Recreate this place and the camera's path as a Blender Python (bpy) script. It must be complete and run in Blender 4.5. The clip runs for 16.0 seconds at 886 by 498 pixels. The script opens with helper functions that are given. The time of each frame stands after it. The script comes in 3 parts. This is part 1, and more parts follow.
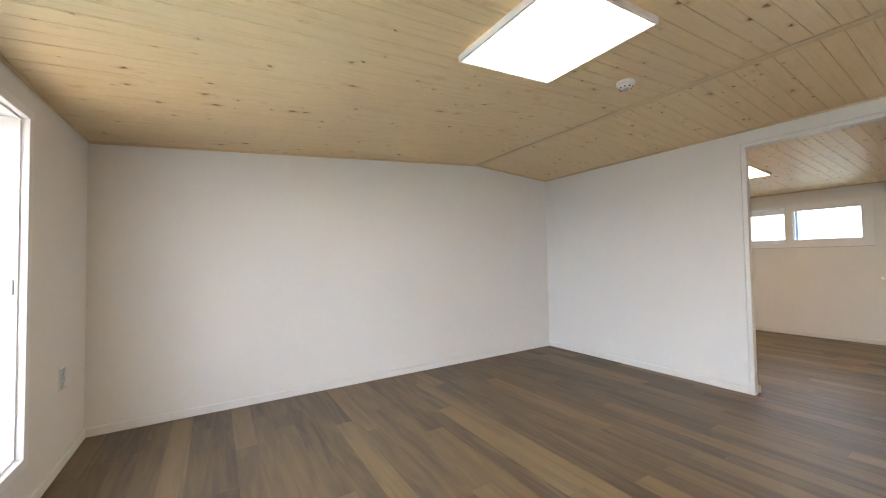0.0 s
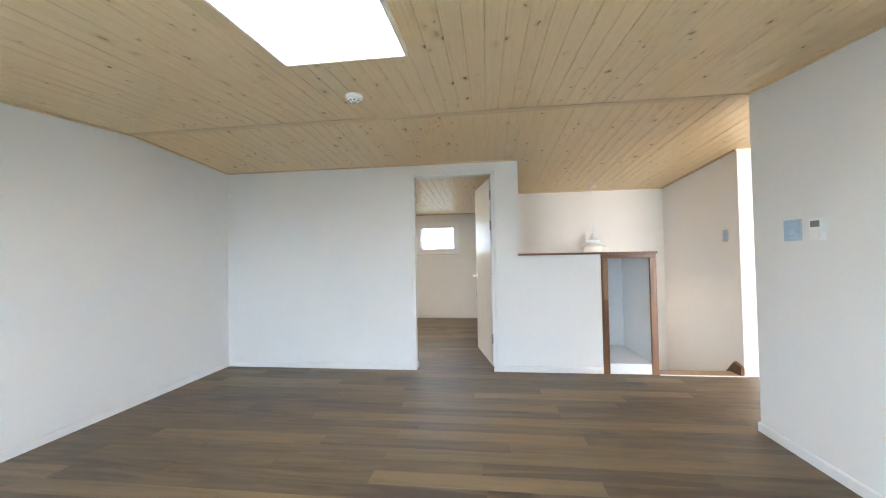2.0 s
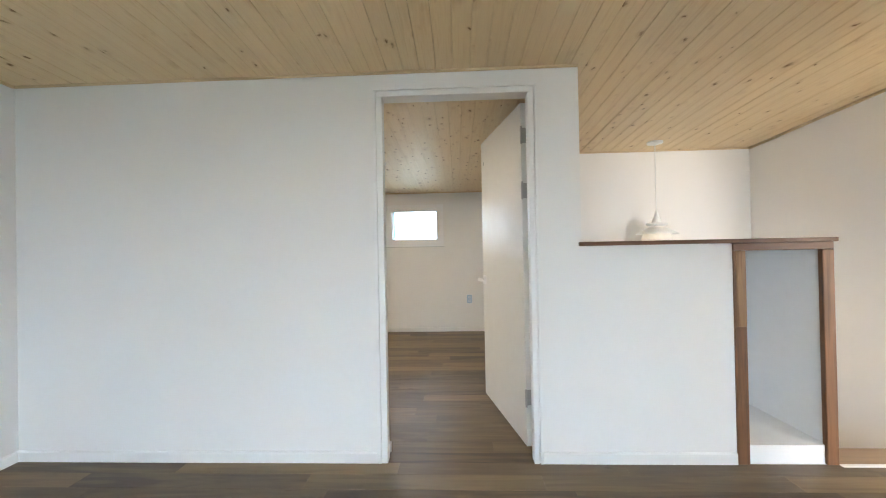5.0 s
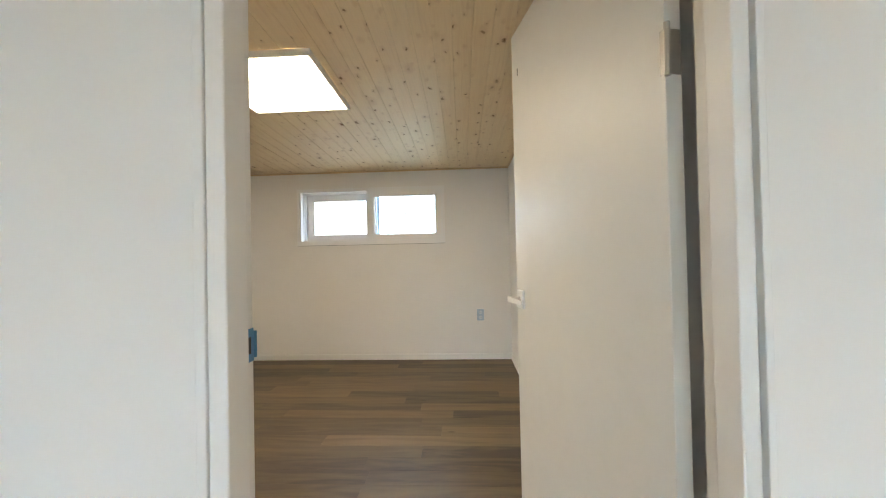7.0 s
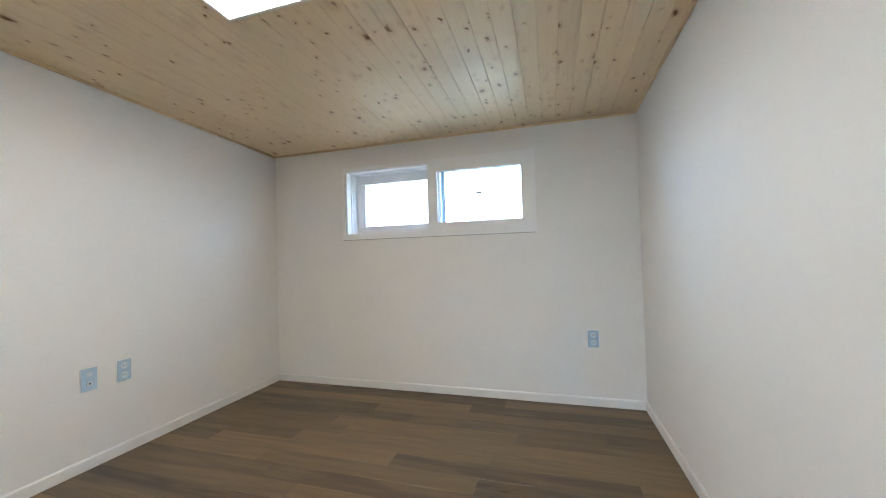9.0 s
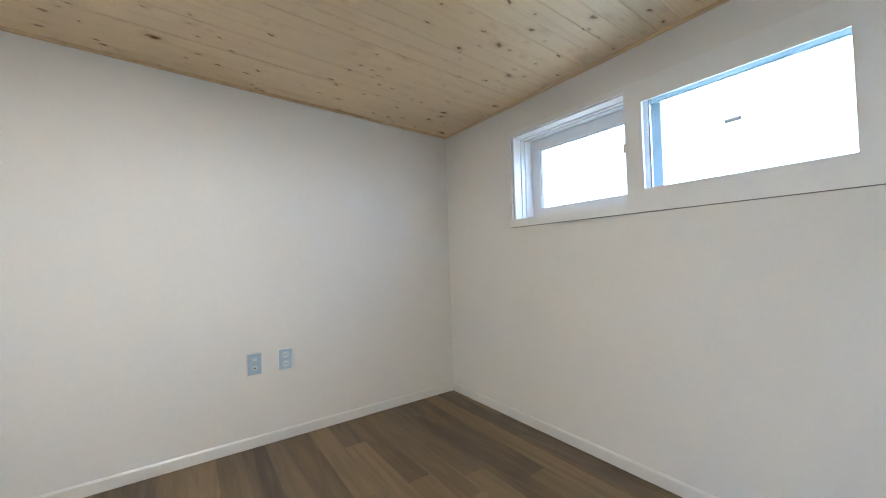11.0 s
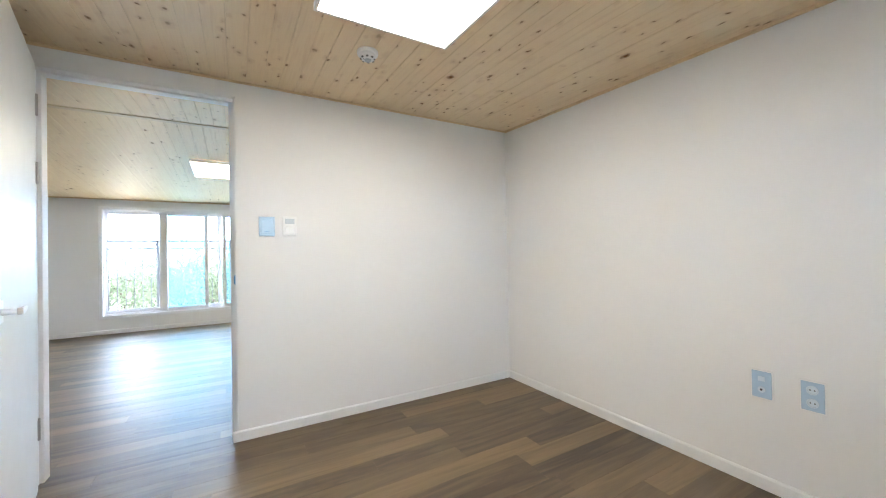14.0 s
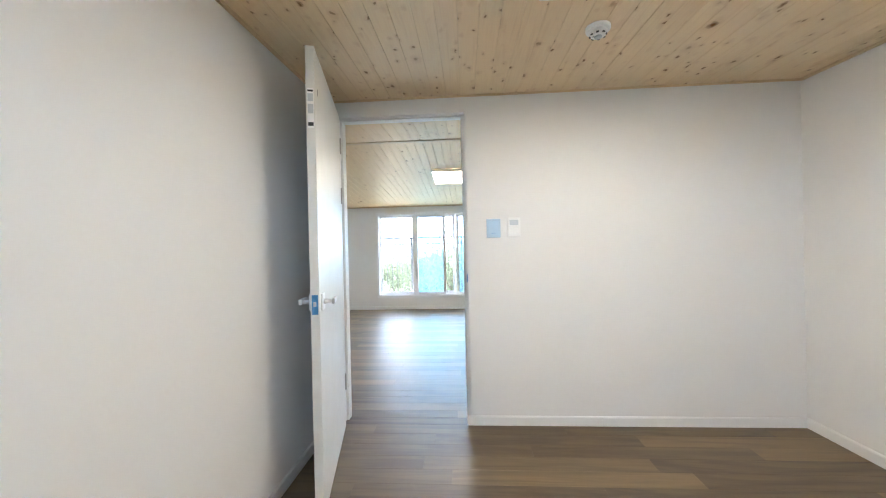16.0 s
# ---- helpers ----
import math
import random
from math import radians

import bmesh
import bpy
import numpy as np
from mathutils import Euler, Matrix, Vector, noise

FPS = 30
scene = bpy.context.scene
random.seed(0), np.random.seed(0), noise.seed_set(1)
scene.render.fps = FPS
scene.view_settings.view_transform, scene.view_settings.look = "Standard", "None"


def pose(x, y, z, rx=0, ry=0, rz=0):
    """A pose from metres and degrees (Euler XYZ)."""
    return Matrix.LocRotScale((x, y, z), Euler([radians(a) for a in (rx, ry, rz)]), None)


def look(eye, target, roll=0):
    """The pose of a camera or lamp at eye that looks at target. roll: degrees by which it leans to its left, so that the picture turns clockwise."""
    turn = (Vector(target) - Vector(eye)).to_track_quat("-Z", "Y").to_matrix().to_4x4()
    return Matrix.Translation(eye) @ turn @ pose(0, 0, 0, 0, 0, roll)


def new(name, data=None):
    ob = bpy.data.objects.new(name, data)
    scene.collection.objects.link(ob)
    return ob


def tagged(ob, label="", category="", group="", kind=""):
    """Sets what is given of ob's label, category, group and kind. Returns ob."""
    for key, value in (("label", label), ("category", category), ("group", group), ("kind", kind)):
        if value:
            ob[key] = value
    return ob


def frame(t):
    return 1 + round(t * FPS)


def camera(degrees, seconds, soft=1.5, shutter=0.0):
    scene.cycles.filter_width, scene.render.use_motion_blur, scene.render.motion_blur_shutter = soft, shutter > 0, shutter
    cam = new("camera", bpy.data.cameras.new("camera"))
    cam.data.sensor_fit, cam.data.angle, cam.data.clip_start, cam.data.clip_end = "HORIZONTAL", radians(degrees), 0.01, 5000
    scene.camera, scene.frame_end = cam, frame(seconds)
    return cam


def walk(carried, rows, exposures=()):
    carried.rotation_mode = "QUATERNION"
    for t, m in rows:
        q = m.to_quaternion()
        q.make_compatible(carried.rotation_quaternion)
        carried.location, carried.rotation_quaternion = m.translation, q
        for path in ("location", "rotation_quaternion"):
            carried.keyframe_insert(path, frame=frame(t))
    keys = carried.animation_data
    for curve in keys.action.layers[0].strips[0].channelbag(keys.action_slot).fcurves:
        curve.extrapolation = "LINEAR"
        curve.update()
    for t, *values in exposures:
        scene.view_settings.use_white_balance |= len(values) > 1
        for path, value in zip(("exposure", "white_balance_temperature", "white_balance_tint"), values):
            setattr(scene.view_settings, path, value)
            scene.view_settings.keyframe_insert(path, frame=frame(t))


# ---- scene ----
cam = camera(101.3, 16.0, soft=1.1)
EXPOSURES = [(0.0, 1.96, 7950, 19), (0.5, 2.25, 7650, 17), (1.5, 2.22, 7250, 14), (2.5, 2.19, 6900, 12), (4.0, 2.21, 6900, 12), (6.5, 2.17, 7800, 13),
             (7.5, 2.15, 7200, 10), (8.0, 2.18, 6650, 10), (10.5, 2.28, 6050, 10), (12.5, 2.33, 6250, 10), (13.0, 2.42, 6150, 10), (14.5, 2.49, 6350, 11), (16.0, 2.44, 6400, 11)]
PATH = [
    (0, (3.376, -3.754, 1.148), (1.681, -2.693, 1.21), -0.9),
    (0.5, (3.254, -3.744, 1.149), (1.848, -2.323, 1.194), -0.7),
    (1, (3.136, -3.754, 1.154), (2.095, -2.047, 1.208), -0.7),
    (1.5, (3.013, -3.796, 1.183), (2.465, -1.873, 1.223), -0.9),
    (2, (2.936, -3.825, 1.186), (2.695, -1.84, 1.234), -1.0),
    (2.5, (2.882, -3.758, 1.168), (2.785, -1.761, 1.215), -1.0),
    (3, (2.815, -3.476, 1.192), (2.732, -1.478, 1.232), -1.0),
    (3.5, (2.729, -3.153, 1.181), (2.649, -1.155, 1.215), -1.0),
    (4, (2.652, -2.807, 1.186), (2.582, -0.808, 1.198), -1.1),
    (6.5, (2.564, -0.895, 1.146), (2.463, 1.103, 1.167), -1.1),
    (7, (2.563, -0.591, 1.138), (2.458, 1.406, 1.162), -1.2),
    (7.5, (2.59, -0.319, 1.136), (2.443, 1.675, 1.161), -1.1),
    (8, (2.54, -0.065, 1.092), (2.318, 1.923, 1.126), -1.3),
    (10.5, (2.453, 1.374, 1.083), (1.091, 2.837, 1.13), -1.8),
    (11, (2.451, 1.572, 1.063), (0.816, 2.722, 1.114), -1.7),
    (11.5, (2.471, 1.835, 1.072), (0.573, 2.465, 1.107), -1.4),
    (12, (2.486, 2.038, 1.065), (0.49, 2.128, 1.120), -1.2),
    (12.5, (2.443, 2.324, 1.068), (0.509, 1.819, 1.139), -1.2),
    (13, (2.30, 2.505, 1.105), (0.578, 1.498, 1.138), -1.4),
    (13.5, (2.211, 2.590, 1.085), (0.840, 1.135, 1.128), -1.3),
    (14, (2.140, 2.620, 1.108), (1.152, 0.881, 1.128), -1.1),
    (14.5, (2.104, 2.714, 1.141), (1.512, 0.804, 1.158), -1.2),
    (15, (2.087, 2.809, 1.139), (1.795, 0.831, 1.158), -1.2),
    (15.5, (2.106, 2.759, 1.137), (2.034, 0.76, 1.157), -1.2),
    (16, (2.157, 2.501, 1.169), (2.283, 0.505, 1.165), -1.3),
]
walk(cam, [(t, look(eye, target, roll)) for t, eye, target, roll in PATH], exposures=EXPOSURES)

# ---- world, sun, large lights ----
world = bpy.data.worlds.new("world")
scene.world = world
world.use_nodes = True
wn = world.node_tree.nodes
sky = wn.new("ShaderNodeTexSky")
sky.sky_type = "NISHITA"
sky.sun_disc = False
sky.sun_elevation = radians(56)
sky.sun_rotation = radians(90)
sky.dust_density = 1.5
wn["Background"].inputs["Strength"].default_value = 0.15
world.node_tree.links.new(sky.outputs["Color"], wn["Background"].inputs["Color"])

sun_data = bpy.data.lights.new("sun", "SUN")
sun_data.energy = 5.0
sun_data.angle = radians(0.5)
sun_data.color = (1.0, 0.95, 0.87)
sun = new("sun", sun_data)
sun.matrix_world = look((6, 0, 9), (0, 0, 0))

PANEL_GLOW = 5.0
SKY_RING_GLOW = 2.2
KITCHEN_LIGHT = 28.0
KITCHEN_PANEL_GLOW = 4.4
# Pendant glow is added to brighten the stairwell walls.
PENDANT_GLOW = 70.0


def window_light(name, loc, target, w, h, watts, colour):
    d = bpy.data.lights.new(name, "AREA")
    d.shape, d.size, d.size_y, d.energy, d.color = "RECTANGLE", w, h, watts, colour
    ob = new(name, d)
    ob.matrix_world = look(loc, target)
    return ob


window_light("kitchen_window_daylight", (6.05, -4.55, 1.15), (6.05, 0, 1.1), 1.8, 1.7, KITCHEN_LIGHT, (0.97, 0.98, 1.0))

# ---- materials ----


def material(name, colour, rough=0.5, metal=0.0):
    m = bpy.data.materials.new(name)
    m.use_nodes = True
    b = m.node_tree.nodes["Principled BSDF"]
    b.inputs["Base Color"].default_value = (*colour, 1)
    b.inputs["Roughness"].default_value = rough
    b.inputs["Metallic"].default_value = metal
    return m


def node(m, kind, **values):
    n = m.node_tree.nodes.new(kind)
    for k, v in values.items():
        n.inputs[k].default_value = v
    return n


def join(m, a, b):
    m.node_tree.links.new(a, b)


def coords(m, scale=(1, 1, 1), rot=(0, 0, 0), world_space=False):
    tc = m.node_tree.nodes.new("ShaderNodeTexCoord")
    mp = node(m, "ShaderNodeMapping", Scale=scale, Rotation=rot)
    if world_space:
        geo = m.node_tree.nodes.new("ShaderNodeNewGeometry")
        join(m, geo.outputs["Position"], mp.inputs["Vector"])
    else:
        join(m, tc.outputs["Object"], mp.inputs["Vector"])
    return mp.outputs["Vector"]


def ramp(m, fac, stops):
    r = m.node_tree.nodes.new("ShaderNodeValToRGB")
    e = r.color_ramp.elements
    while len(e) < len(stops):
        e.new(0.5)
    for el, (p, c) in zip(e, stops):
        el.position, el.color = p, (*c, 1)
    join(m, fac, r.inputs["Fac"])
    return r.outputs["Color"]


def mix(m, fac, a, b, blend="MIX"):
    n = m.node_tree.nodes.new("ShaderNodeMix")
    n.data_type, n.blend_type = "RGBA", blend
    for v, i in ((fac, 0), (a, 6), (b, 7)):
        if isinstance(v, (int, float)):
            n.inputs[i].default_value = v
        elif isinstance(v, tuple):
            n.inputs[i].default_value = (*v, 1)
        else:
            join(m, v, n.inputs[i])
    return n.outputs[2]


def maths(m, op, a, b=0.0, clamp=False):
    n = m.node_tree.nodes.new("ShaderNodeMath")
    n.operation, n.use_clamp = op, clamp
    for i, v in enumerate((a, b)):
        if isinstance(v, (int, float)):
            n.inputs[i].default_value = v
        else:
            join(m, v, n.inputs[i])
    return n.outputs[0]


def bump(m, height, strength, distance=0.002):
    b = node(m, "ShaderNodeBump", Strength=strength, Distance=distance)
    join(m, height, b.inputs["Height"])
    join(m, b.outputs["Normal"], m.node_tree.nodes["Principled BSDF"].inputs["Normal"])


def base(m, colour):
    join(m, colour, m.node_tree.nodes["Principled BSDF"].inputs["Base Color"])


def noise_tex(m, vec, scale, detail=4.0, rough=0.55, distortion=0.0):
    n = node(m, "ShaderNodeTexNoise", Scale=scale, Detail=detail, Roughness=rough, Distortion=distortion)
    join(m, vec, n.inputs["Vector"])
    return n.outputs["Fac"]


def wall_material(name, a, b):
    """Matt wallpaper with a fine woven relief and faint broad unevenness."""
    m = material(name, a, 0.75)
    v = coords(m, world_space=True)
    broad = noise_tex(m, v, 0.9, 3)
    fine = noise_tex(m, v, 320, 2)
    base(m, mix(m, ramp(m, broad, [(0.3, (0, 0, 0)), (0.75, (1, 1, 1))]), a, b))
    bump(m, maths(m, "ADD", fine, maths(m, "MULTIPLY", noise_tex(m, v, 40, 3), 0.4)), 0.02, 0.0004)
    return m


def painted(name, colour, rough):
    m = material(name, colour, rough)
    v = coords(m, world_space=True)
    n = noise_tex(m, v, 14, 4)
    base(m, mix(m, n, tuple(c * 0.965 for c in colour), tuple(min(1, c * 1.02) for c in colour)))
    r = ramp(m, noise_tex(m, v, 6, 3), [(0.3, (rough * 0.85,) * 3), (0.7, (rough * 1.15,) * 3)])
    join(m, r, m.node_tree.nodes["Principled BSDF"].inputs["Roughness"])
    bump(m, noise_tex(m, v, 180, 2), 0.05, 0.0006)
    return m


def pine_material(name, knots, strength, pale, sheen):
    """Knotty pine boards that run along y, each with its own tone and its own knots."""
    m = material(name, (0.6, 0.44, 0.25), 0.44)
    geo = m.node_tree.nodes.new("ShaderNodeNewGeometry")
    rnd = geo.outputs["Random Per Island"]
    off = m.node_tree.nodes.new("ShaderNodeCombineXYZ")
    join(m, maths(m, "MULTIPLY", rnd, 31.0), off.inputs[0])
    join(m, maths(m, "MULTIPLY", rnd, 57.0), off.inputs[1])
    add = m.node_tree.nodes.new("ShaderNodeVectorMath")
    add.operation = "ADD"
    join(m, geo.outputs["Position"], add.inputs[0])
    join(m, off.outputs[0], add.inputs[1])
    vec = add.outputs[0]
    mp = node(m, "ShaderNodeMapping", Scale=(34, 1.5, 1))
    join(m, vec, mp.inputs["Vector"])
    grain = noise_tex(m, mp.outputs["Vector"], 1.6, 5, 0.6, 0.5)
    mp2 = node(m, "ShaderNodeMapping", Scale=(150, 4, 1))
    join(m, vec, mp2.inputs["Vector"])
    fibre = noise_tex(m, mp2.outputs["Vector"], 1.0, 3, 0.6)
    col = ramp(m, grain, [(0.28, (0.755, 0.555, 0.318)), (0.5, (0.82, 0.635, 0.385)), (0.74, (0.70, 0.495, 0.270))])
    col = mix(m, maths(m, "MULTIPLY", fibre, 0.25), col, (0.50, 0.34, 0.18))
    col = mix(m, maths(m, "MULTIPLY", rnd, 0.30), col, (0.81, 0.61, 0.36))
    col = mix(m, pale, col, (0.82, 0.71, 0.56))
    # knots: sparse dark cells with a reddish halo; some boards carry many, some hardly any
    mp3 = node(m, "ShaderNodeMapping", Scale=(1.0, 0.62, 0.0))
    join(m, vec, mp3.inputs["Vector"])
    wob = node(m, "ShaderNodeTexNoise", Scale=26.0)
    join(m, vec, wob.inputs["Vector"])
    mixv = m.node_tree.nodes.new("ShaderNodeVectorMath")
    mixv.operation = "MULTIPLY_ADD"
    join(m, wob.outputs["Color"], mixv.inputs[0])
    mixv.inputs[1].default_value = (0.032, 0.032, 0.0)
    join(m, mp3.outputs["Vector"], mixv.inputs[2])
    board = maths(m, "FRACT", maths(m, "MULTIPLY", rnd, 7.31))
    knot, halo = None, None
    for scale, r0, r1, keep in knots:
        vo = m.node_tree.nodes.new("ShaderNodeTexVoronoi")
        vo.inputs["Scale"].default_value = scale
        join(m, mixv.outputs[0], vo.inputs["Vector"])
        sep = m.node_tree.nodes.new("ShaderNodeSeparateColor")
        join(m, vo.outputs["Color"], sep.inputs[0])
        dist = maths(m, "ADD", vo.outputs["Distance"], maths(m, "MULTIPLY", sep.outputs[1], r0 * 0.45))
        k = ramp(m, dist, [(r0 * 0.45, (1, 1, 1)), (r0, (0.55, 0.55, 0.55)), (r1, (0, 0, 0))])
        h = ramp(m, dist, [(r1 * 0.7, (1, 1, 1)), (r1 * 2.1, (0, 0, 0))])
        sel = maths(m, "GREATER_THAN", sep.outputs[0], maths(m, "ADD", keep, maths(m, "MULTIPLY", board, 0.30)))
        k, h = maths(m, "MULTIPLY", k, sel), maths(m, "MULTIPLY", h, sel)
        knot = k if knot is None else maths(m, "MAXIMUM", knot, k)
        halo = h if halo is None else maths(m, "MAXIMUM", halo, h)
    col = mix(m, maths(m, "MULTIPLY", halo, 0.34), col, (0.46, 0.25, 0.105))
    col = mix(m, maths(m, "MULTIPLY", knot, strength), col, (0.17, 0.075, 0.028))
    base(m, col)
    gloss = maths(m, "SUBTRACT", sheen, maths(m, "MULTIPLY", knot, sheen))
    join(m, gloss, m.node_tree.nodes["Principled BSDF"].inputs["Specular IOR Level"])
    bump(m, maths(m, "ADD", fibre, maths(m, "MULTIPLY", knot, -0.15)), 0.12, 0.001)
    return m


def floor_material():
    """Grey-brown printed laminate, each plank with its own tone, streaks along x."""
    m = material("laminate", (0.2, 0.15, 0.1), 0.34)
    info = m.node_tree.nodes.new("ShaderNodeObjectInfo")
    rnd = info.outputs["Random"]
    geo = m.node_tree.nodes.new("ShaderNodeNewGeometry")
    off = m.node_tree.nodes.new("ShaderNodeCombineXYZ")
    join(m, maths(m, "MULTIPLY", rnd, 43.0), off.inputs[0])
    join(m, maths(m, "MULTIPLY", rnd, 17.0), off.inputs[1])
    add = m.node_tree.nodes.new("ShaderNodeVectorMath")
    add.operation = "ADD"
    join(m, geo.outputs["Position"], add.inputs[0])
    join(m, off.outputs[0], add.inputs[1])
    mp = node(m, "ShaderNodeMapping", Scale=(1.1, 15, 1))
    join(m, add.outputs[0], mp.inputs["Vector"])
    streak = noise_tex(m, mp.outputs["Vector"], 1.3, 3, 0.5, 0.9)
    mp2 = node(m, "ShaderNodeMapping", Scale=(5, 190, 1))
    join(m, add.outputs[0], mp2.inputs["Vector"])
    fibre = noise_tex(m, mp2.outputs["Vector"], 1.0, 4, 0.65)
    tone = ramp(m, rnd, [(0.0, (0.062, 0.047, 0.034)), (0.25, (0.090, 0.066, 0.044)), (0.5, (0.116, 0.084, 0.053)),
                         (0.68, (0.146, 0.106, 0.064)), (0.84, (0.190, 0.138, 0.079)), (1.0, (0.235, 0.171, 0.095))])
    # broad bands of heartwood along the plank, then finer streaks and fibre
    wide = node(m, "ShaderNodeMapping", Scale=(0.8, 6.5, 1))
    join(m, add.outputs[0], wide.inputs["Vector"])
    shade = noise_tex(m, wide.outputs["Vector"], 1.5, 3, 0.5, 1.6)
    band = ramp(m, shade, [(0.40, (0, 0, 0)), (0.62, (1, 1, 1))])
    tone = mix(m, maths(m, "MULTIPLY", band, 0.52), tone, (0.205, 0.147, 0.082))
    col = mix(m, maths(m, "MULTIPLY", ramp(m, streak, [(0.44, (0, 0, 0)), (0.66, (1, 1, 1))]), 0.34), tone, (0.060, 0.046, 0.034))
    col = mix(m, maths(m, "MULTIPLY", fibre, 0.12), col, (0.080, 0.060, 0.044))
    vo = node(m, "ShaderNodeTexVoronoi", Scale=1.9)
    mp3 = node(m, "ShaderNodeMapping", Scale=(1, 2.8, 1))
    join(m, add.outputs[0], mp3.inputs["Vector"])
    join(m, mp3.outputs["Vector"], vo.inputs["Vector"])
    knot = ramp(m, vo.outputs["Distance"], [(0.015, (1, 1, 1)), (0.06, (0, 0, 0))])
    col = mix(m, maths(m, "MULTIPLY", knot, 0.7), col, (0.034, 0.024, 0.018))
    base(m, col)
    m.node_tree.nodes["Principled BSDF"].inputs["Specular IOR Level"].default_value = 0.38
    r = ramp(m, fibre, [(0.3, (0.38, 0.38, 0.38)), (0.7, (0.50, 0.50, 0.50))])
    join(m, r, m.node_tree.nodes["Principled BSDF"].inputs["Roughness"])
    bump(m, fibre, 0.12, 0.0008)
    return m


def wood_material(name, light, dark, along, rough=0.4):
    """Oiled solid wood with grain along the given axis."""
    m = material(name, light, rough)
    sc = [28, 28, 28]
    sc[along] = 1.6
    v = coords(m, tuple(sc), world_space=True)
    g = noise_tex(m, v, 1.2, 5, 0.62, 0.8)
    base(m, ramp(m, g, [(0.25, dark), (0.55, light), (0.8, tuple(0.6 * a + 0.4 * b for a, b in zip(light, dark)))]))
    bump(m, g, 0.15, 0.001)
    return m


def emitter(name, colour, strength):
    m = material(name, (0.8, 0.8, 0.8), 0.5)
    b = m.node_tree.nodes["Principled BSDF"]
    b.inputs["Emission Color"].default_value = (*colour, 1)
    b.inputs["Emission Strength"].default_value = strength
    return m


def glass_material(name, tint):
    m = material(name, tint, 0.0)
    b = m.node_tree.nodes["Principled BSDF"]
    b.inputs["Transmission Weight"].default_value = 1.0
    b.inputs["IOR"].default_value = 1.1
    return m


WALL = wall_material("white_wallpaper", (0.795, 0.79, 0.776), (0.825, 0.82, 0.806))
# Warm stairwell paper, lightened in colour to offset weak light there.
WALL_STAIR = wall_material("stair_wallpaper", (0.83, 0.80, 0.765), (0.855, 0.825, 0.79))
TRIM = painted("white_trim", (0.81, 0.81, 0.80), 0.42)
DOOR_PAINT = painted("door_film", (0.725, 0.713, 0.672), 0.42)
ALCOVE = painted("alcove_white", (0.86, 0.87, 0.87), 0.5)
PVC = painted("white_upvc", (0.85, 0.86, 0.87), 0.42)
GASKET = material("dark_gasket", (0.10, 0.11, 0.12), 0.6)
GASKET_PALE = material("pale_grey_gasket", (0.46, 0.49, 0.53), 0.6)
PINE = pine_material("knotty_pine", ((5.0, 0.070, 0.115, 0.36), (10.0, 0.095, 0.145, 0.50), (19.0, 0.115, 0.17, 0.66)), 0.88, 0.0, 0.52)
PINE_KNOTTY = pine_material("very_knotty_pine", ((6.0, 0.09, 0.13, 0.20), (11.0, 0.11, 0.155, 0.26), (19.0, 0.125, 0.175, 0.36)), 0.94, 0.24, 0.66)
PINE_TRIM = wood_material("pine_trim", (0.70, 0.53, 0.325), (0.61, 0.445, 0.26), 0, 0.45)
LAMINATE = floor_material()
JOINT = material("joint_dark", (0.04, 0.03, 0.024), 0.8)
WALNUT_X = wood_material("walnut_rail", (0.155, 0.073, 0.037), (0.065, 0.030, 0.017), 0)
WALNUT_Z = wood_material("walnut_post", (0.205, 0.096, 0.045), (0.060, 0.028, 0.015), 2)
WALNUT_LIGHT = wood_material("pale_post", (0.30, 0.165, 0.08), (0.17, 0.085, 0.04), 2)
TREAD = wood_material("stair_wood", (0.30, 0.198, 0.122), (0.20, 0.128, 0.078), 0)
GLOW = emitter("panel_glow", (1.0, 0.91, 0.755), PANEL_GLOW)
GLOW_KITCHEN = emitter("kitchen_panel_glow", (1.0, 0.965, 0.90), KITCHEN_PANEL_GLOW)
BULB = emitter("warm_bulb", (1.0, 0.86, 0.68), PENDANT_GLOW)
OPAL = material("opal_glass", (0.9, 0.88, 0.84), 0.4)
op = node(OPAL, "ShaderNodeBsdfTranslucent", Color=(0.92, 0.88, 0.80, 1))
om = node(OPAL, "ShaderNodeMixShader", Fac=0.12)
join(OPAL, OPAL.node_tree.nodes["Principled BSDF"].outputs[0], om.inputs[1])
join(OPAL, op.outputs[0], om.inputs[2])
join(OPAL, om.outputs[0], OPAL.node_tree.nodes["Material Output"].inputs["Surface"])
LAMP_WHITE = painted("lamp_white", (0.85, 0.85, 0.83), 0.35)
PLASTIC = painted("white_plastic", (0.87, 0.87, 0.86), 0.35)
FILM = painted("blue_film", (0.45, 0.59, 0.72), 0.25)
FILM_PALE = painted("blue_film_over_white", (0.66, 0.75, 0.82), 0.22)
FILM_DARK = painted("blue_film_shade", (0.09, 0.28, 0.54), 0.28)
STEEL = material("brushed_steel", (0.55, 0.55, 0.55), 0.32, 1.0)
HINGE = material("dull_hinge_steel", (0.42, 0.41, 0.39), 0.45, 0.9)
CHROME = material("chrome", (0.75, 0.76, 0.78), 0.08, 1.0)
DARK = material("dark_plastic", (0.03, 0.03, 0.035), 0.5)
LCD = material("grey_display", (0.20, 0.22, 0.20), 0.2)
LCD_PALE = material("pale_display", (0.56, 0.60, 0.63), 0.25)
GLASS = glass_material("clear_glass", (0.97, 0.99, 1.0))
GLASS_PALE = glass_material("pale_blue_glass", (0.66, 0.88, 1.0))
GLASS_BLUE = glass_material("film_covered_glass", (0.44, 0.80, 1.0))
veil = node(GLASS_BLUE, "ShaderNodeBsdfTranslucent", Color=(0.72, 0.90, 1.0, 1))
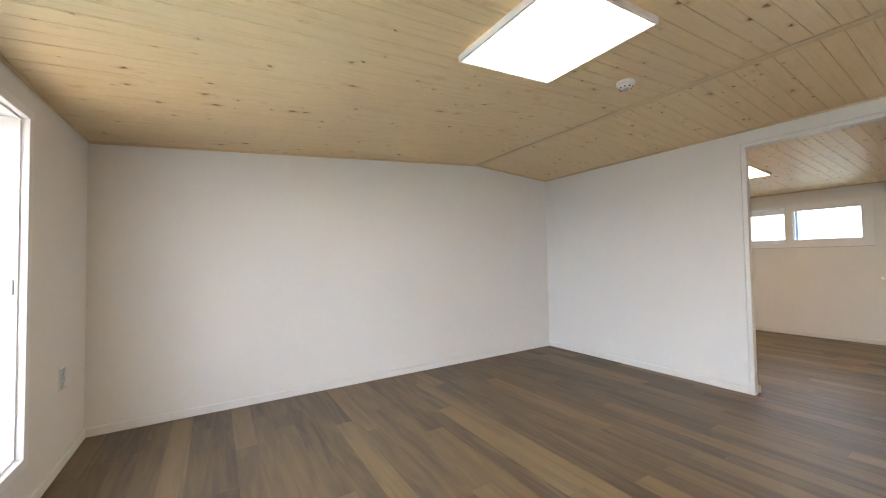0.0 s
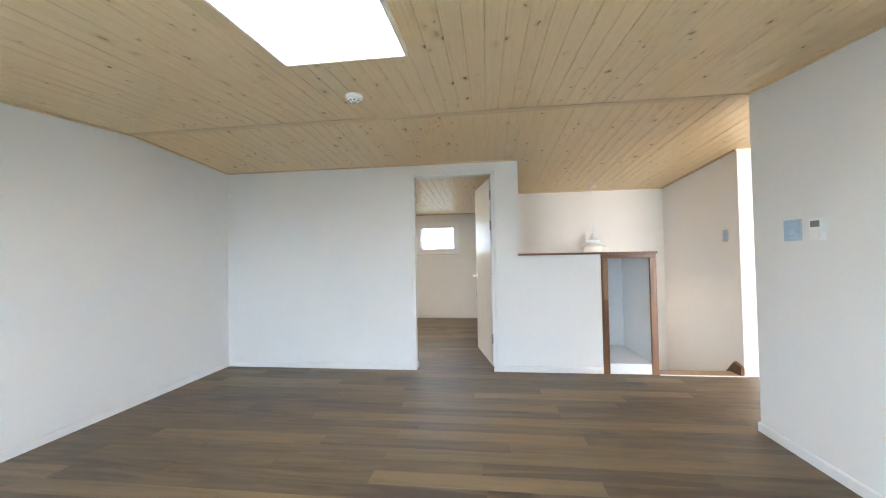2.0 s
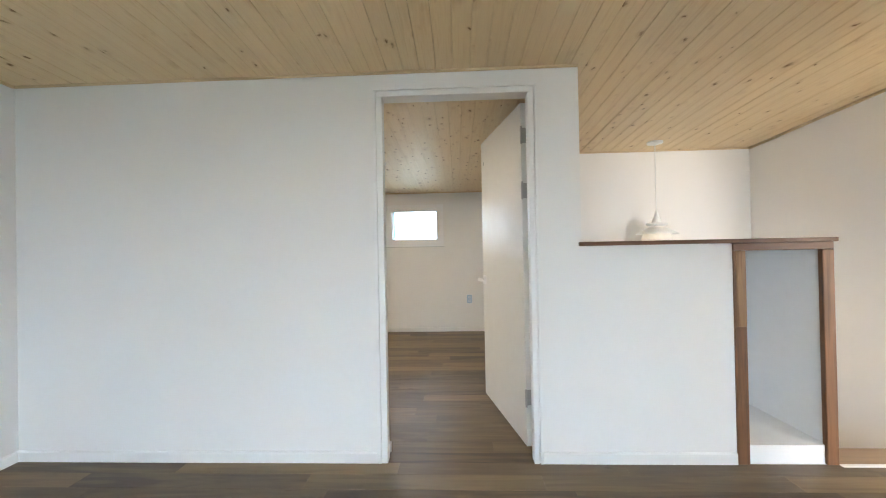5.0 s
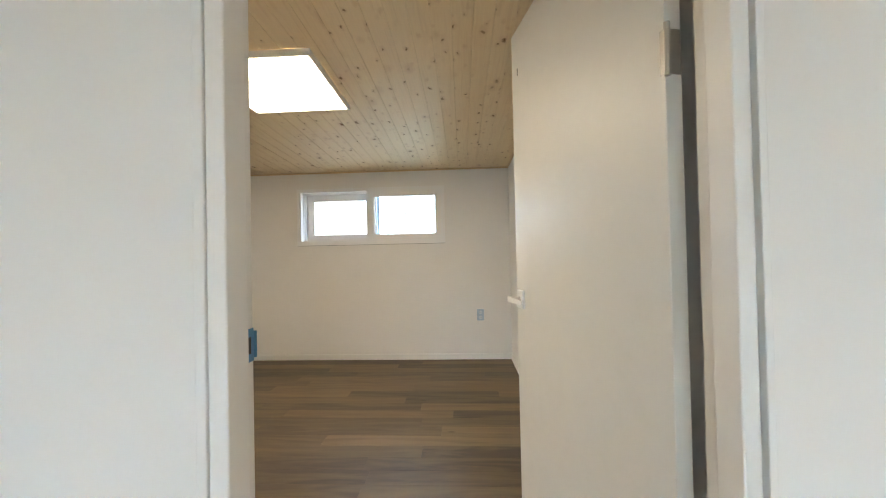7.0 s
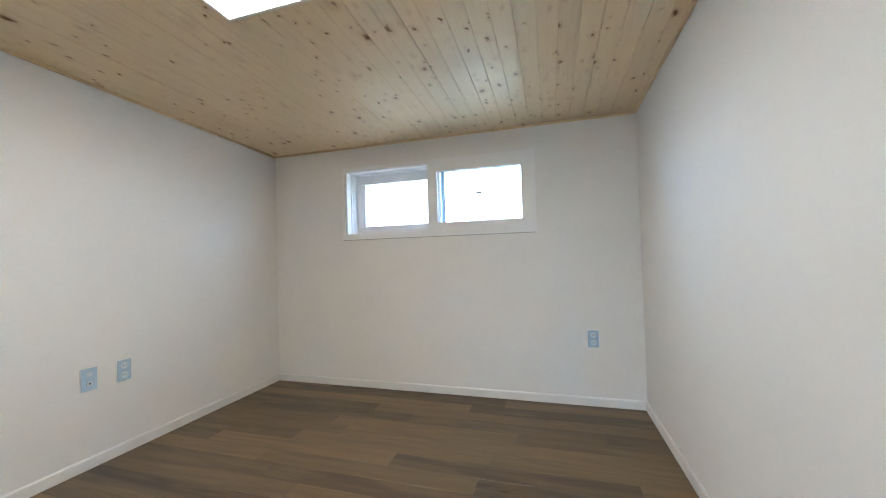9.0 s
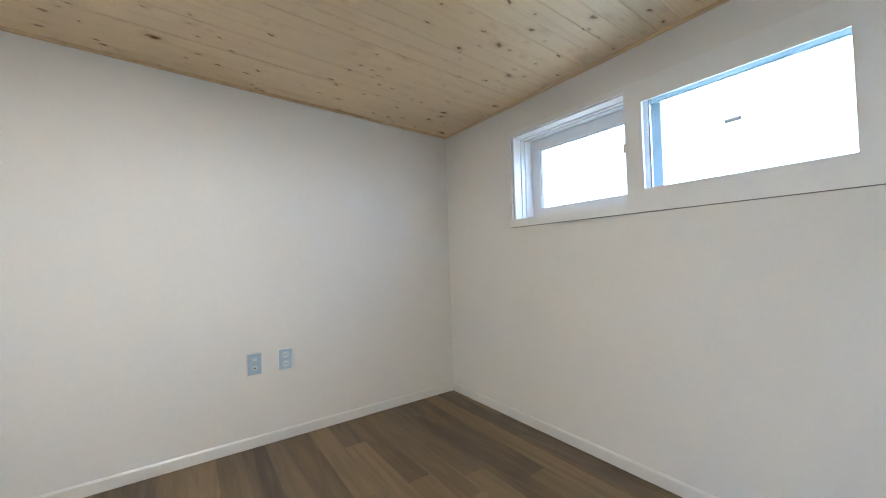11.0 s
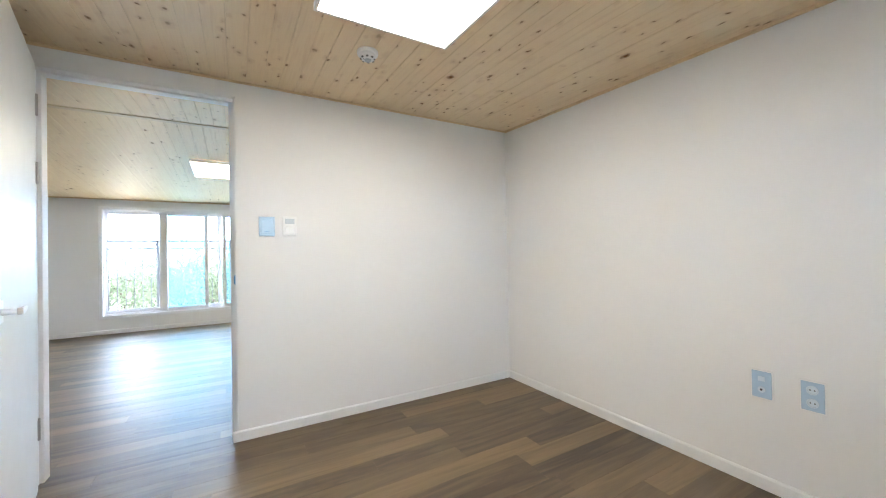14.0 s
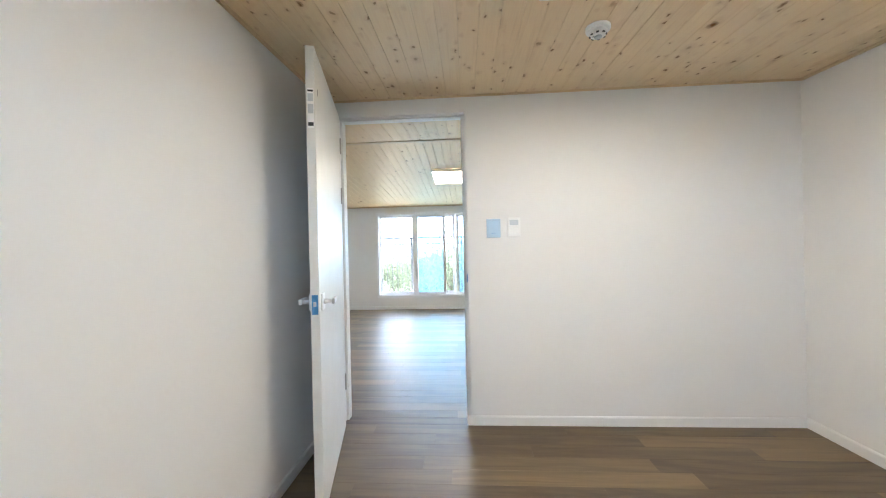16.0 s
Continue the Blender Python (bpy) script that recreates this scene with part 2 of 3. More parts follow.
veil_mix = node(GLASS_BLUE, "ShaderNodeMixShader", Fac=0.04)
join(GLASS_BLUE, GLASS_BLUE.node_tree.nodes["Principled BSDF"].outputs[0], veil_mix.inputs[1])
join(GLASS_BLUE, veil.outputs[0], veil_mix.inputs[2])
join(GLASS_BLUE, veil_mix.outputs[0], GLASS_BLUE.node_tree.nodes["Material Output"].inputs["Surface"])
# Grey tint added to the pane so less daylight reaches the reveal.
DIMMED_PANE = material("dimmed_pane", (0.8, 0.85, 0.9), 0.1)
fp = node(DIMMED_PANE, "ShaderNodeBsdfTransparent", Color=(0.62, 0.66, 0.70, 1))
fg = node(DIMMED_PANE, "ShaderNodeBsdfGlossy", Roughness=0.05)
fm = node(DIMMED_PANE, "ShaderNodeMixShader", Fac=0.05)
join(DIMMED_PANE, fp.outputs[0], fm.inputs[1])
join(DIMMED_PANE, fg.outputs[0], fm.inputs[2])
join(DIMMED_PANE, fm.outputs[0], DIMMED_PANE.node_tree.nodes["Material Output"].inputs["Surface"])
CABINET = painted("cabinet_white", (0.84, 0.84, 0.83), 0.25)
SHADOW_TAUPE = painted("taupe_shadow", (0.34, 0.30, 0.24), 0.4)
STONE = painted("counter_white", (0.80, 0.80, 0.80), 0.2)
TILE = painted("backsplash_tile", (0.62, 0.66, 0.70), 0.15)
CONCRETE = wall_material("render_outside", (0.55, 0.54, 0.52), (0.62, 0.61, 0.59))
RAIL_PAINT = painted("rail_paint", (0.09, 0.095, 0.10), 0.4)

# ---- mesh helpers ----


def finish(bm, name, mat, smooth=False):
    bmesh.ops.recalc_face_normals(bm, faces=bm.faces)
    me = bpy.data.meshes.new(name)
    bm.to_mesh(me)
    bm.free()
    me.materials.append(mat)
    if smooth:
        for p in me.polygons:
            p.use_smooth = True
    return me


def part(name, bm, mat, parent=None, label="", smooth=False):
    ob = new(name, finish(bm, name, mat, smooth))
    if parent:
        ob.parent = parent
    if label:
        ob["label"] = label
    return ob


def add_box(bm, lo, hi, bevel=0.0, segments=1):
    r = bmesh.ops.create_cube(bm, size=1.0)
    vs = r["verts"]
    for v in vs:
        v.co = Vector([(lo[i] + hi[i]) / 2 + v.co[i] * (hi[i] - lo[i]) for i in range(3)])
    if bevel > 0:
        es = list({e for v in vs for e in v.link_edges})
        bmesh.ops.bevel(bm, geom=es, offset=bevel, segments=segments, affect="EDGES", profile=0.5)
    return bm


def box(lo, hi, bevel=0.0, segments=1):
    return add_box(bmesh.new(), lo, hi, bevel, segments)


def add_tube(bm, a, b, r0, r1=None, sides=16, caps=True):
    a, b = Vector(a), Vector(b)
    r1 = r0 if r1 is None else r1
    d = b - a
    m = Matrix.Translation((a + b) / 2) @ d.to_track_quat("Z", "Y").to_matrix().to_4x4()
    bmesh.ops.create_cone(bm, cap_ends=caps, segments=sides, radius1=r0, radius2=r1, depth=d.length, matrix=m)
    return bm


def lathe(profile, steps=40, at=(0, 0, 0)):
    """Turns (radius, height) pairs round z."""
    bm = bmesh.new()
    rings = []
    for r, z in profile:
        if r < 1e-5:
            rings.append([bm.verts.new((at[0], at[1], at[2] + z))] * steps)
        else:
            rings.append([bm.verts.new((at[0] + r * math.cos(2 * math.pi * i / steps), at[1] + r * math.sin(2 * math.pi * i / steps), at[2] + z))
                          for i in range(steps)])
    for p, q in zip(rings, rings[1:]):
        for i in range(steps):
            j = (i + 1) % steps
            f = [p[i], p[j], q[j], q[i]]
            f = [v for k, v in enumerate(f) if v not in f[:k]]
            if len(f) > 2:
                bm.faces.new(f)
    return bm


def sweep(path, sizes, sides=10):
    """A round bar along a list of points."""
    bm = bmesh.new()
    pts = [Vector(p) for p in path]
    rings = []
    for i, p in enumerate(pts):
        d = (pts[min(i + 1, len(pts) - 1)] - pts[max(i - 1, 0)]).normalized()
        q = d.to_track_quat("Z", "Y").to_matrix()
        r = sizes[i] if isinstance(sizes, (list, tuple)) else sizes
        rings.append([bm.verts.new(p + q @ Vector((r * math.cos(2 * math.pi * k / sides), r * math.sin(2 * math.pi * k / sides), 0))) for k in range(sides)])
    for a, b in zip(rings, rings[1:]):
        for k in range(sides):
            bm.faces.new((a[k], a[(k + 1) % sides], b[(k + 1) % sides], b[k]))
    bm.faces.new(rings[0])
    bm.faces.new(rings[-1])
    return bm


def wall_mesh(axis, u0, u1, w0, w1, z0, z1, holes=()):
    """A thick wall; axis 'x': runs along x between y=w0 and w1. holes: (u0, u1, z0, z1), cut right through."""
    us = sorted({u0, u1, *[h[0] for h in holes], *[h[1] for h in holes]})
    zs = sorted({z0, z1, *[h[2] for h in holes], *[h[3] for h in holes]})
    us = [u for u in us if u0 <= u <= u1]
    zs = [z for z in zs if z0 <= z <= z1]

    def solid(i, k):
        if not (0 <= i < len(us) - 1 and 0 <= k < len(zs) - 1):
            return False
        u, z = (us[i] + us[i + 1]) / 2, (zs[k] + zs[k + 1]) / 2
        return not any(h[0] < u < h[1] and h[2] < z < h[3] for h in holes)

    bm = bmesh.new()
    made = {}

    def vert(u, w, z):
        key = (round(u, 5), round(w, 5), round(z, 5))
        if key not in made:
            made[key] = bm.verts.new((u, w, z) if axis == "x" else (w, u, z))
        return made[key]

    for i in range(len(us) - 1):
        for k in range(len(zs) - 1):
            if not solid(i, k):
                continue
            a, b, c, d = us[i], us[i + 1], zs[k], zs[k + 1]
            for w in (w0, w1):
                bm.faces.new([vert(a, w, c), vert(b, w, c), vert(b, w, d), vert(a, w, d)])
            for di, dk, e in ((-1, 0, ((a, c), (a, d))), (1, 0, ((b, c), (b, d))), (0, -1, ((a, c), (b, c))), (0, 1, ((a, d), (b, d)))):
                if not solid(i + di, k + dk):
                    (p, q), (r, s) = e
                    bm.faces.new([vert(p, w0, q), vert(r, w0, s), vert(r, w1, s), vert(p, w1, q)])
    return bm


def structure(name, bm, mat, label, category):
    return tagged(part(name, bm, mat), label, category, kind="structure")


def thing(name, label, category, loc=(0, 0, 0), group=""):
    ob = new(name)
    ob.empty_display_size = 0.05
    ob.matrix_world = pose(*loc)
    return tagged(ob, label, category, group)


def ceiling_z(y):
    return 2.26 - 0.06 * (y + 1.15) if y > -1.15 else 2.26 + 0.0775 * (y + 1.15)


def bed_ceiling_z(y):
    return 2.172 - 0.0375 * (y - 0.1)


# ---- structure ----
TOP = 2.46
YW = -4.5                       # front wall, inner face
LIVING_WINDOW = (0.88, 3.90, 0.225, 1.885)
BED_WINDOW = (0.776, 2.36, 1.278, 1.855)
DOOR = (2.140, 3.012, -0.01, 2.075)   # hole in the partition
STOP = (2.174, 2.984, 2.05)             # clear opening
structure("wall_front", wall_mesh("x", -0.15, 8.15, YW - 0.22, YW, -3.0, TOP, [LIVING_WINDOW, (5.1, 7.5, 0.25, 2.0)]), WALL,
          "white papered wall with a wide sliding window", "wall")
structure("wall_west", wall_mesh("y", YW, 0.0, -0.15, 0.0, -0.3, TOP), WALL, "plain white papered side wall", "wall")
structure("wall_partition", wall_mesh("x", -0.15, 3.266, 0.0, 0.10, -0.3, TOP, [DOOR]), WALL, "white papered partition with a doorway", "wall")
structure("wall_bedroom_west", wall_mesh("y", 0.10, 3.32, -0.15, 0.055, -0.3, TOP), WALL, "white papered bedroom wall with two sockets", "wall")
structure("wall_bedroom_north", wall_mesh("x", -0.15, 3.266, 3.32, 3.54, -0.3, TOP, [BED_WINDOW]), WALL, "white papered bedroom wall with a high window", "wall")
structure("wall_bedroom_east", wall_mesh("y", 0.10, 3.32, 3.073, 3.266, -3.0, TOP), WALL, "plain white papered bedroom wall", "wall")
structure("wall_right", wall_mesh("y", YW, -1.16, 4.712, 4.832, -0.3, TOP), WALL, "white papered wall end with switch and thermostat", "wall")
structure("wall_stair_back", wall_mesh("x", 3.266, 5.36, 1.516, 1.66, -3.0, TOP), WALL_STAIR, "plain white wall behind the stairwell", "wall")
structure("wall_stair_side", wall_mesh("y", 0.0, 1.66, 5.36, 5.69, -3.0, TOP), WALL_STAIR, "white wall between stairwell and kitchen", "wall")
structure("wall_kitchen_back", wall_mesh("x", 5.69, 8.15, 1.06, 1.2, -0.3, TOP), WALL, "white kitchen wall behind the units", "wall")
structure("wall_east", wall_mesh("y", YW, 1.06, 8.0, 8.15, -0.3, TOP), WALL, "plain white end wall of the kitchen", "wall")
# Unseen slab added above the ceilings to block sky light.
structure("roof", box((-0.4, -4.9, TOP), (8.4, 3.8, TOP + 0.12)), CONCRETE, "unseen flat slab over the rooms, keeps the sky out", "roof")


def ceiling_mesh(x0, x1, spans, height, g, width=0.092):
    """Tongue-and-groove boards along y with a fine V groove between them; spans(x) gives the stretches of y."""
    bm = bmesh.new()
    x = x0
    rng = random.Random(4)
    while x < x1 - 0.001:
        e = min(x + width, x1)
        for ya, yb in spans((x + e) / 2):
            ga, gb, deep = g * rng.uniform(0.6, 1.5), g * rng.choice((0.6, 0.8, 1.0, 1.0, 1.3, 2.0)), rng.uniform(1.6, 3.4) * g
            prof = [(x, deep), (x + ga, 0.0), (e - gb, 0.0), (e, deep)]
            dz = rng.uniform(-0.0007, 0.0007)
            a = [bm.verts.new((px, ya, height(ya) + pz + dz)) for px, pz in prof]
            b = [bm.verts.new((px, yb, height(yb) + pz + dz)) for px, pz in prof]
            for i in range(3):
                bm.faces.new((a[i], b[i], b[i + 1], a[i + 1]))
            ta = [bm.verts.new((px, ya, height(ya) + 0.03)) for px in (x, e)]
            tb = [bm.verts.new((px, yb, height(yb) + 0.03)) for px in (x, e)]
            bm.faces.new((ta[0], ta[1], tb[1], tb[0]))
            bm.faces.new((a[0], ta[0], tb[0], b[0]))
            bm.faces.new((a[3], b[3], tb[1], ta[1]))
        x = e
    return bm


def living_spans(x):
    far = 0.0 if x < 3.266 else (1.516 if x < 5.36 else (0.0 if x < 5.69 else 1.06))
    return [(YW, -1.15), (-1.15, far)]


structure("ceiling_living", ceiling_mesh(0.0, 8.0, living_spans, ceiling_z, 0.0019), PINE, "sloping ceiling of knotty pine boards", "ceiling")
structure("ceiling_bedroom", ceiling_mesh(0.055, 3.073, lambda x: [(0.10, 3.32)], bed_ceiling_z, 0.0014), PINE_KNOTTY, "sloping ceiling of knotty pine boards in the bedroom", "ceiling")
structure("ridge_batten", box((0.0, -1.178, 2.2495), (8.0, -1.122, 2.2615), 0.002), PINE_TRIM, "thin pine batten along the ceiling ridge", "trim")


def strip_along_x(name, x0, x1, y0, y1, zf, h, mat, label):
    return structure(name, box((x0, y0, zf - h), (x1, y1, zf), 0.002), mat, label, "trim")


def strip_along_y(name, x0, x1, ya, yb, height, h, mat, label):
    bm = bmesh.new()
    vs = [bm.verts.new((x, y, height(y) + dz)) for y in (ya, yb) for x in (x0, x1) for dz in (-h, 0.004)]
    bmesh.ops.convex_hull(bm, input=vs)
    return structure(name, bm, mat, label, "trim")


CT = "thin pine moulding where wall meets ceiling"
strip_along_x("ceiling_trim_1", 0.0, 3.266, -0.014, -0.002, ceiling_z(0) + 0.004, 0.016, PINE_TRIM, CT)
strip_along_x("ceiling_trim_2", 3.27, 5.358, 1.503, 1.515, ceiling_z(1.51) + 0.004, 0.014, PINE_TRIM, CT)
strip_along_x("ceiling_trim_3", 0.0, 4.71, YW + 0.002, YW + 0.014, ceiling_z(YW) + 0.004, 0.018, PINE_TRIM, CT)
strip_along_x("ceiling_trim_4", 0.055, 3.073, 0.102, 0.114, bed_ceiling_z(0.10) + 0.004, 0.016, PINE_TRIM, CT)
strip_along_x("ceiling_trim_5", 0.055, 3.073, 3.306, 3.318, bed_ceiling_z(3.32) + 0.004, 0.018, PINE_TRIM, CT)
strip_along_y("ceiling_trim_6", 0.002, 0.014, YW + 0.015, -1.15, ceiling_z, 0.016, PINE_TRIM, CT)
strip_along_y("ceiling_trim_7", 0.002, 0.014, -1.15, -0.015, ceiling_z, 0.016, PINE_TRIM, CT)
strip_along_y("ceiling_trim_8", 5.346, 5.358, 0.0, 1.502, ceiling_z, 0.014, PINE_TRIM, CT)
strip_along_y("ceiling_trim_9", 0.057, 0.069, 0.115, 3.305, bed_ceiling_z, 0.016, PINE_TRIM, CT)
strip_along_y("ceiling_trim_10", 3.059, 3.071, 0.115, 3.305, bed_ceiling_z, 0.016, PINE_TRIM, CT)
strip_along_y("ceiling_trim_11", 4.698, 4.710, YW + 0.015, -1.16, ceiling_z, 0.016, PINE_TRIM, CT)


def baseboard(name, axis, u0, u1, wall, out):
    h, d = 0.062, 0.011
    prof = [(0.0, 0.001), (d, 0.001), (d, h - 0.008), (d - 0.005, h), (0.0, h)]
    bm = bmesh.new()
    ends = []
    for u in (u0, u1):
        ends.append([bm.verts.new((u, wall + out * (0.001 + p), z) if axis == "x" else (wall + out * (0.001 + p), u, z)) for p, z in prof])
    n = len(prof)
    for i in range(n):
        bm.faces.new((ends[0][i], ends[0][(i + 1) % n], ends[1][(i + 1) % n], ends[1][i]))
    bm.faces.new(ends[0])
    bm.faces.new(ends[1])
    return structure(name, bm, TRIM, "low white skirting board along the floor", "baseboard")


baseboard("baseboard_1", "y", YW + 0.012, -0.012, 0.0, 1)
baseboard("baseboard_2", "x", 0.0, 2.118, 0.0, -1)
baseboard("baseboard_3", "x", 3.034, 4.066, 0.0, -1)
baseboard("baseboard_4", "x", 0.0, 4.71, YW, 1)
baseboard("baseboard_5", "y", YW + 0.012, -1.16, 4.712, -1)
baseboard("baseboard_6", "x", 4.702, 4.842, -1.16, 1)
baseboard("baseboard_7", "x", 5.362, 5.70, 0.0, -1)
baseboard("baseboard_8", "x", 0.055, 2.172, 0.10, 1)
baseboard("baseboard_9", "y", 0.113, 3.307, 0.055, 1)
baseboard("baseboard_10", "x", 0.055, 3.073, 3.32, -1)
baseboard("baseboard_11", "y", 0.113, 3.307, 3.073, -1)

# low wall beside the stairs, with its alcove
structure("wall_low", wall_mesh("x", 3.266, 4.069, 0.0, 0.10, -3.0, 1.19), WALL, "chest-high white wall beside the stairs", "wall")
alc = bmesh.new()
add_box(alc, (4.03, 0.10, 0.0), (4.069, 0.80, 1.19))
add_box(alc, (4.545, 0.004, -3.0), (4.589, 0.80, 1.19))
add_box(alc, (4.069, 0.78, 0.10), (4.545, 0.82, 1.19))
add_box(alc, (4.069, 0.004, 0.0), (4.545, 0.78, 0.10))
add_box(alc, (4.069, 0.004, 1.17), (4.545, 0.78, 1.19))
structure("alcove", alc, ALCOVE, "white recessed alcove with a raised white floor", "alcove")

fr = thing("alcove_frame", "dark walnut timber frame round the white alcove opening", "door frame", (4.069, -0.012, 0))
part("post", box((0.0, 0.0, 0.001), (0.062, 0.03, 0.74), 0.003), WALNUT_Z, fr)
part("post", box((0.012, -0.002, 0.7405), (0.062, 0.03, 1.150), 0.003), WALNUT_LIGHT, fr, "lighter upper post")
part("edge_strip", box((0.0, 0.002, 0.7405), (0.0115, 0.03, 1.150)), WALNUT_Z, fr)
part("post", box((0.460, 0.0, 0.001), (0.52, 0.03, 1.150), 0.003), WALNUT_Z, fr)
part("top_rail", box((0.0, 0.0, 1.1505), (0.52, 0.03, 1.192), 0.003), WALNUT_X, fr)
cap = tagged(part("rail_cap", box((3.25, -0.028, 1.1925), (4.598, 0.13, 1.214), 0.003, 2), WALNUT_X),
             "dark walnut capping board on the low wall", "capping")

# stairs going down
st = thing("staircase", "timber stairs going down with dark side skirting", "stairs", (4.59, 0.0, 0.0))
part("tread", box((0.0, -0.004, -0.03), (0.768, 0.16, 0.002), 0.004), TREAD, st, "light timber landing nosing")
for i in range(5):
    y = 0.13 + 0.26 * i
    part("riser", box((0.0, y, -0.18 * (i + 1)), (0.768, y + 0.018, -0.18 * i - 0.031)), TRIM, st, "white riser")
    part("tread", box((0.0, y - 0.0, -0.18 * (i + 1) - 0.03), (0.768, y + 0.285, -0.18 * (i + 1)), 0.004), TREAD, st)
sk = bmesh.new()
outline = [(0.001, 0.002), (0.001, 0.085), (0.10, 0.115), (0.24, -0.03), (1.45, -1.0), (1.45, -1.25), (0.2, -0.25)]
fr0 = [sk.verts.new((0.738, y, z)) for y, z in outline]
fr1 = [sk.verts.new((0.767, y, z)) for y, z in outline]
sk.faces.new(fr0)
sk.faces.new(fr1)
for i in range(len(outline)):
    j = (i + 1) % len(outline)
    sk.faces.new((fr0[i], fr0[j], fr1[j], fr1[i]))
part("side_skirting", sk, WALNUT_X, st, "dark walnut stair skirting")
structure("threshold_strip", box((4.59, -0.03, 0.001), (5.36, -0.006, 0.006), 0.001), TRIM, "thin white threshold strip at the stair head", "trim")
structure("stairwell_floor", box((3.266, 0.0, -3.1), (5.36, 1.516, -3.0)), WALL_STAIR, "floor at the foot of the stairwell", "floor")

# ---- bedroom doorway ----
dj = thing("door_frame_1", "white painted door frame with stepped casing", "door frame")
dj["kind"] = "structure"
X0, X1, ZT = STOP
cs = bmesh.new()
for lo, hi, d in ((0.020, 0.034, 0.010), (0.0345, 0.053, 0.016)):
    add_box(cs, (X0 - hi, -d, 0.001), (X0 - lo, -0.0005, ZT + lo), 0.002, 2)
    add_box(cs, (X1 + lo, -d, 0.001), (X1 + hi - 0.006, -0.0005, ZT + lo), 0.002, 2)
    add_box(cs, (X0 - hi, -d, ZT + lo + 0.0005), (X1 + hi - 0.006, -0.0005, ZT + hi), 0.002, 2)
part("casing", cs, TRIM, dj)
rb = bmesh.new()
add_box(rb, (DOOR[0] + 0.0005, 0.0505, 0.001), (2.149, 0.1035, ZT + 0.018))
add_box(rb, (3.002, 0.0505, 0.001), (DOOR[1] - 0.0005, 0.1035, ZT + 0.018))
add_box(rb, (2.1495, 0.0505, ZT + 0.010), (3.0015, 0.1035, DOOR[3] - 0.0005))
part("rebate", rb, TRIM, dj)
sp = bmesh.new()
add_box(sp, (DOOR[0] + 0.0005, -0.012, 0.001), (X0, 0.05, ZT), 0.003, 2)
add_box(sp, (X1, -0.012, 0.001), (DOOR[1] - 0.0005, 0.05, ZT), 0.003, 2)
add_box(sp, (DOOR[0] + 0.0005, -0.012, ZT + 0.0005), (DOOR[1] - 0.0005, 0.05, DOOR[3] - 0.0005), 0.003, 2)
part("door_stop", sp, TRIM, dj)
stp = part("strike_plate", box((2.1492, 0.068, 0.936), (2.151, 0.1035, 1.000), 0.0005), FILM_DARK, dj, "strike plate under blue film")
part("strike_hole", box((2.1511, 0.076, 0.952), (2.1516, 0.093, 0.984)), DARK, stp)
part("strike_lip", box((2.1485, 0.1042, 0.942), (2.156, 0.106, 0.994), 0.0005), FILM_DARK, stp)

# the leaf, built along +x from its hinge, then swung open
LW = 0.86
leaf = thing("door_1", "white flush door standing open into the bedroom", "door", (3.014, 0.139, 0, 0, 0, 102.4))
part("leaf", box((0.018, 0.0, 0.012), (LW, 0.038, 2.055), 0.0015), DOOR_PAINT, leaf)


def lever(side):
    s = -1 if side < 0 else 1
    y = -0.0003 if s < 0 else 0.0383
    x = LW - 0.055
    bm = box((x - 0.032, min(y, y + s * 0.010), 0.906), (x + 0.032, max(y, y + s * 0.010), 0.982), 0.005, 2)
    h = part("door_handle", bm, PLASTIC, leaf, "white lever handle on a square rose")
    part("neck", add_tube(bmesh.new(), (x, y + s * 0.0103, 0.944), (x, y + s * 0.042, 0.944), 0.011, 0.009, 16), PLASTIC, h, smooth=True)
    blade = bmesh.new()
    rows = [(x + 0.012, 0.012, 0.044, 0.058), (x - 0.03, 0.0115, 0.043, 0.057), (x - 0.08, 0.009, 0.043, 0.054), (x - 0.122, 0.006, 0.044, 0.051)]
    vs = [blade.verts.new((u, y + s * d, 0.945 + dz)) for u, hz, d0, d1 in rows for d in (d0, d1) for dz in (-hz, hz)]
    bmesh.ops.convex_hull(blade, input=vs)
    bmesh.ops.bevel(blade, geom=list(blade.edges), offset=0.002, segments=2, affect="EDGES", profile=0.5)
    part("lever", blade, PLASTIC, h)


lever(-1)
lever(1)
lp = part("latch_plate", box((LW + 0.0002, 0.006, 0.895), (LW + 0.0018, 0.032, 0.98), 0.0005), FILM_DARK, leaf, "latch plate under blue film")
part("latch_bolt", box((LW + 0.0019, 0.013, 0.93), (LW + 0.008, 0.025, 0.95), 0.001), STEEL, lp)
lab = part("edge_label", box((LW + 0.0002, 0.006, 1.70), (LW + 0.0012, 0.033, 1.872), 0.0003), PLASTIC, leaf, "white printed label on the door edge")
for z0, z1 in ((1.856, 1.864), (1.815, 1.848), (1.762, 1.803), (1.708, 1.724)):
    part("label_bar", box((LW + 0.0013, 0.008, z0), (LW + 0.0016, 0.031, z1)), DARK if z1 - z0 < 0.02 else LCD_PALE, lab)
mk = box((LW - 0.066, 0.0382, 1.862), (LW - 0.058, 0.0386, 1.892))
part("paint_mark", mk, LCD, leaf, "small dark scuff")
for z in (1.86, 1.53, 0.30):
    hg = part("hinge", add_tube(bmesh.new(), (0.009, 0.040, z - 0.052), (0.009, 0.040, z + 0.052), 0.0062), HINGE, leaf, "steel butt hinge")
    part("hinge_leaf", box((0.0158, 0.004, z - 0.045), (0.0177, 0.0335, z + 0.045)), HINGE, hg)
    part("hinge_leaf", box((0.0185, 0.0382, z - 0.045), (0.030, 0.0392, z + 0.045), 0.0004), HINGE, hg)

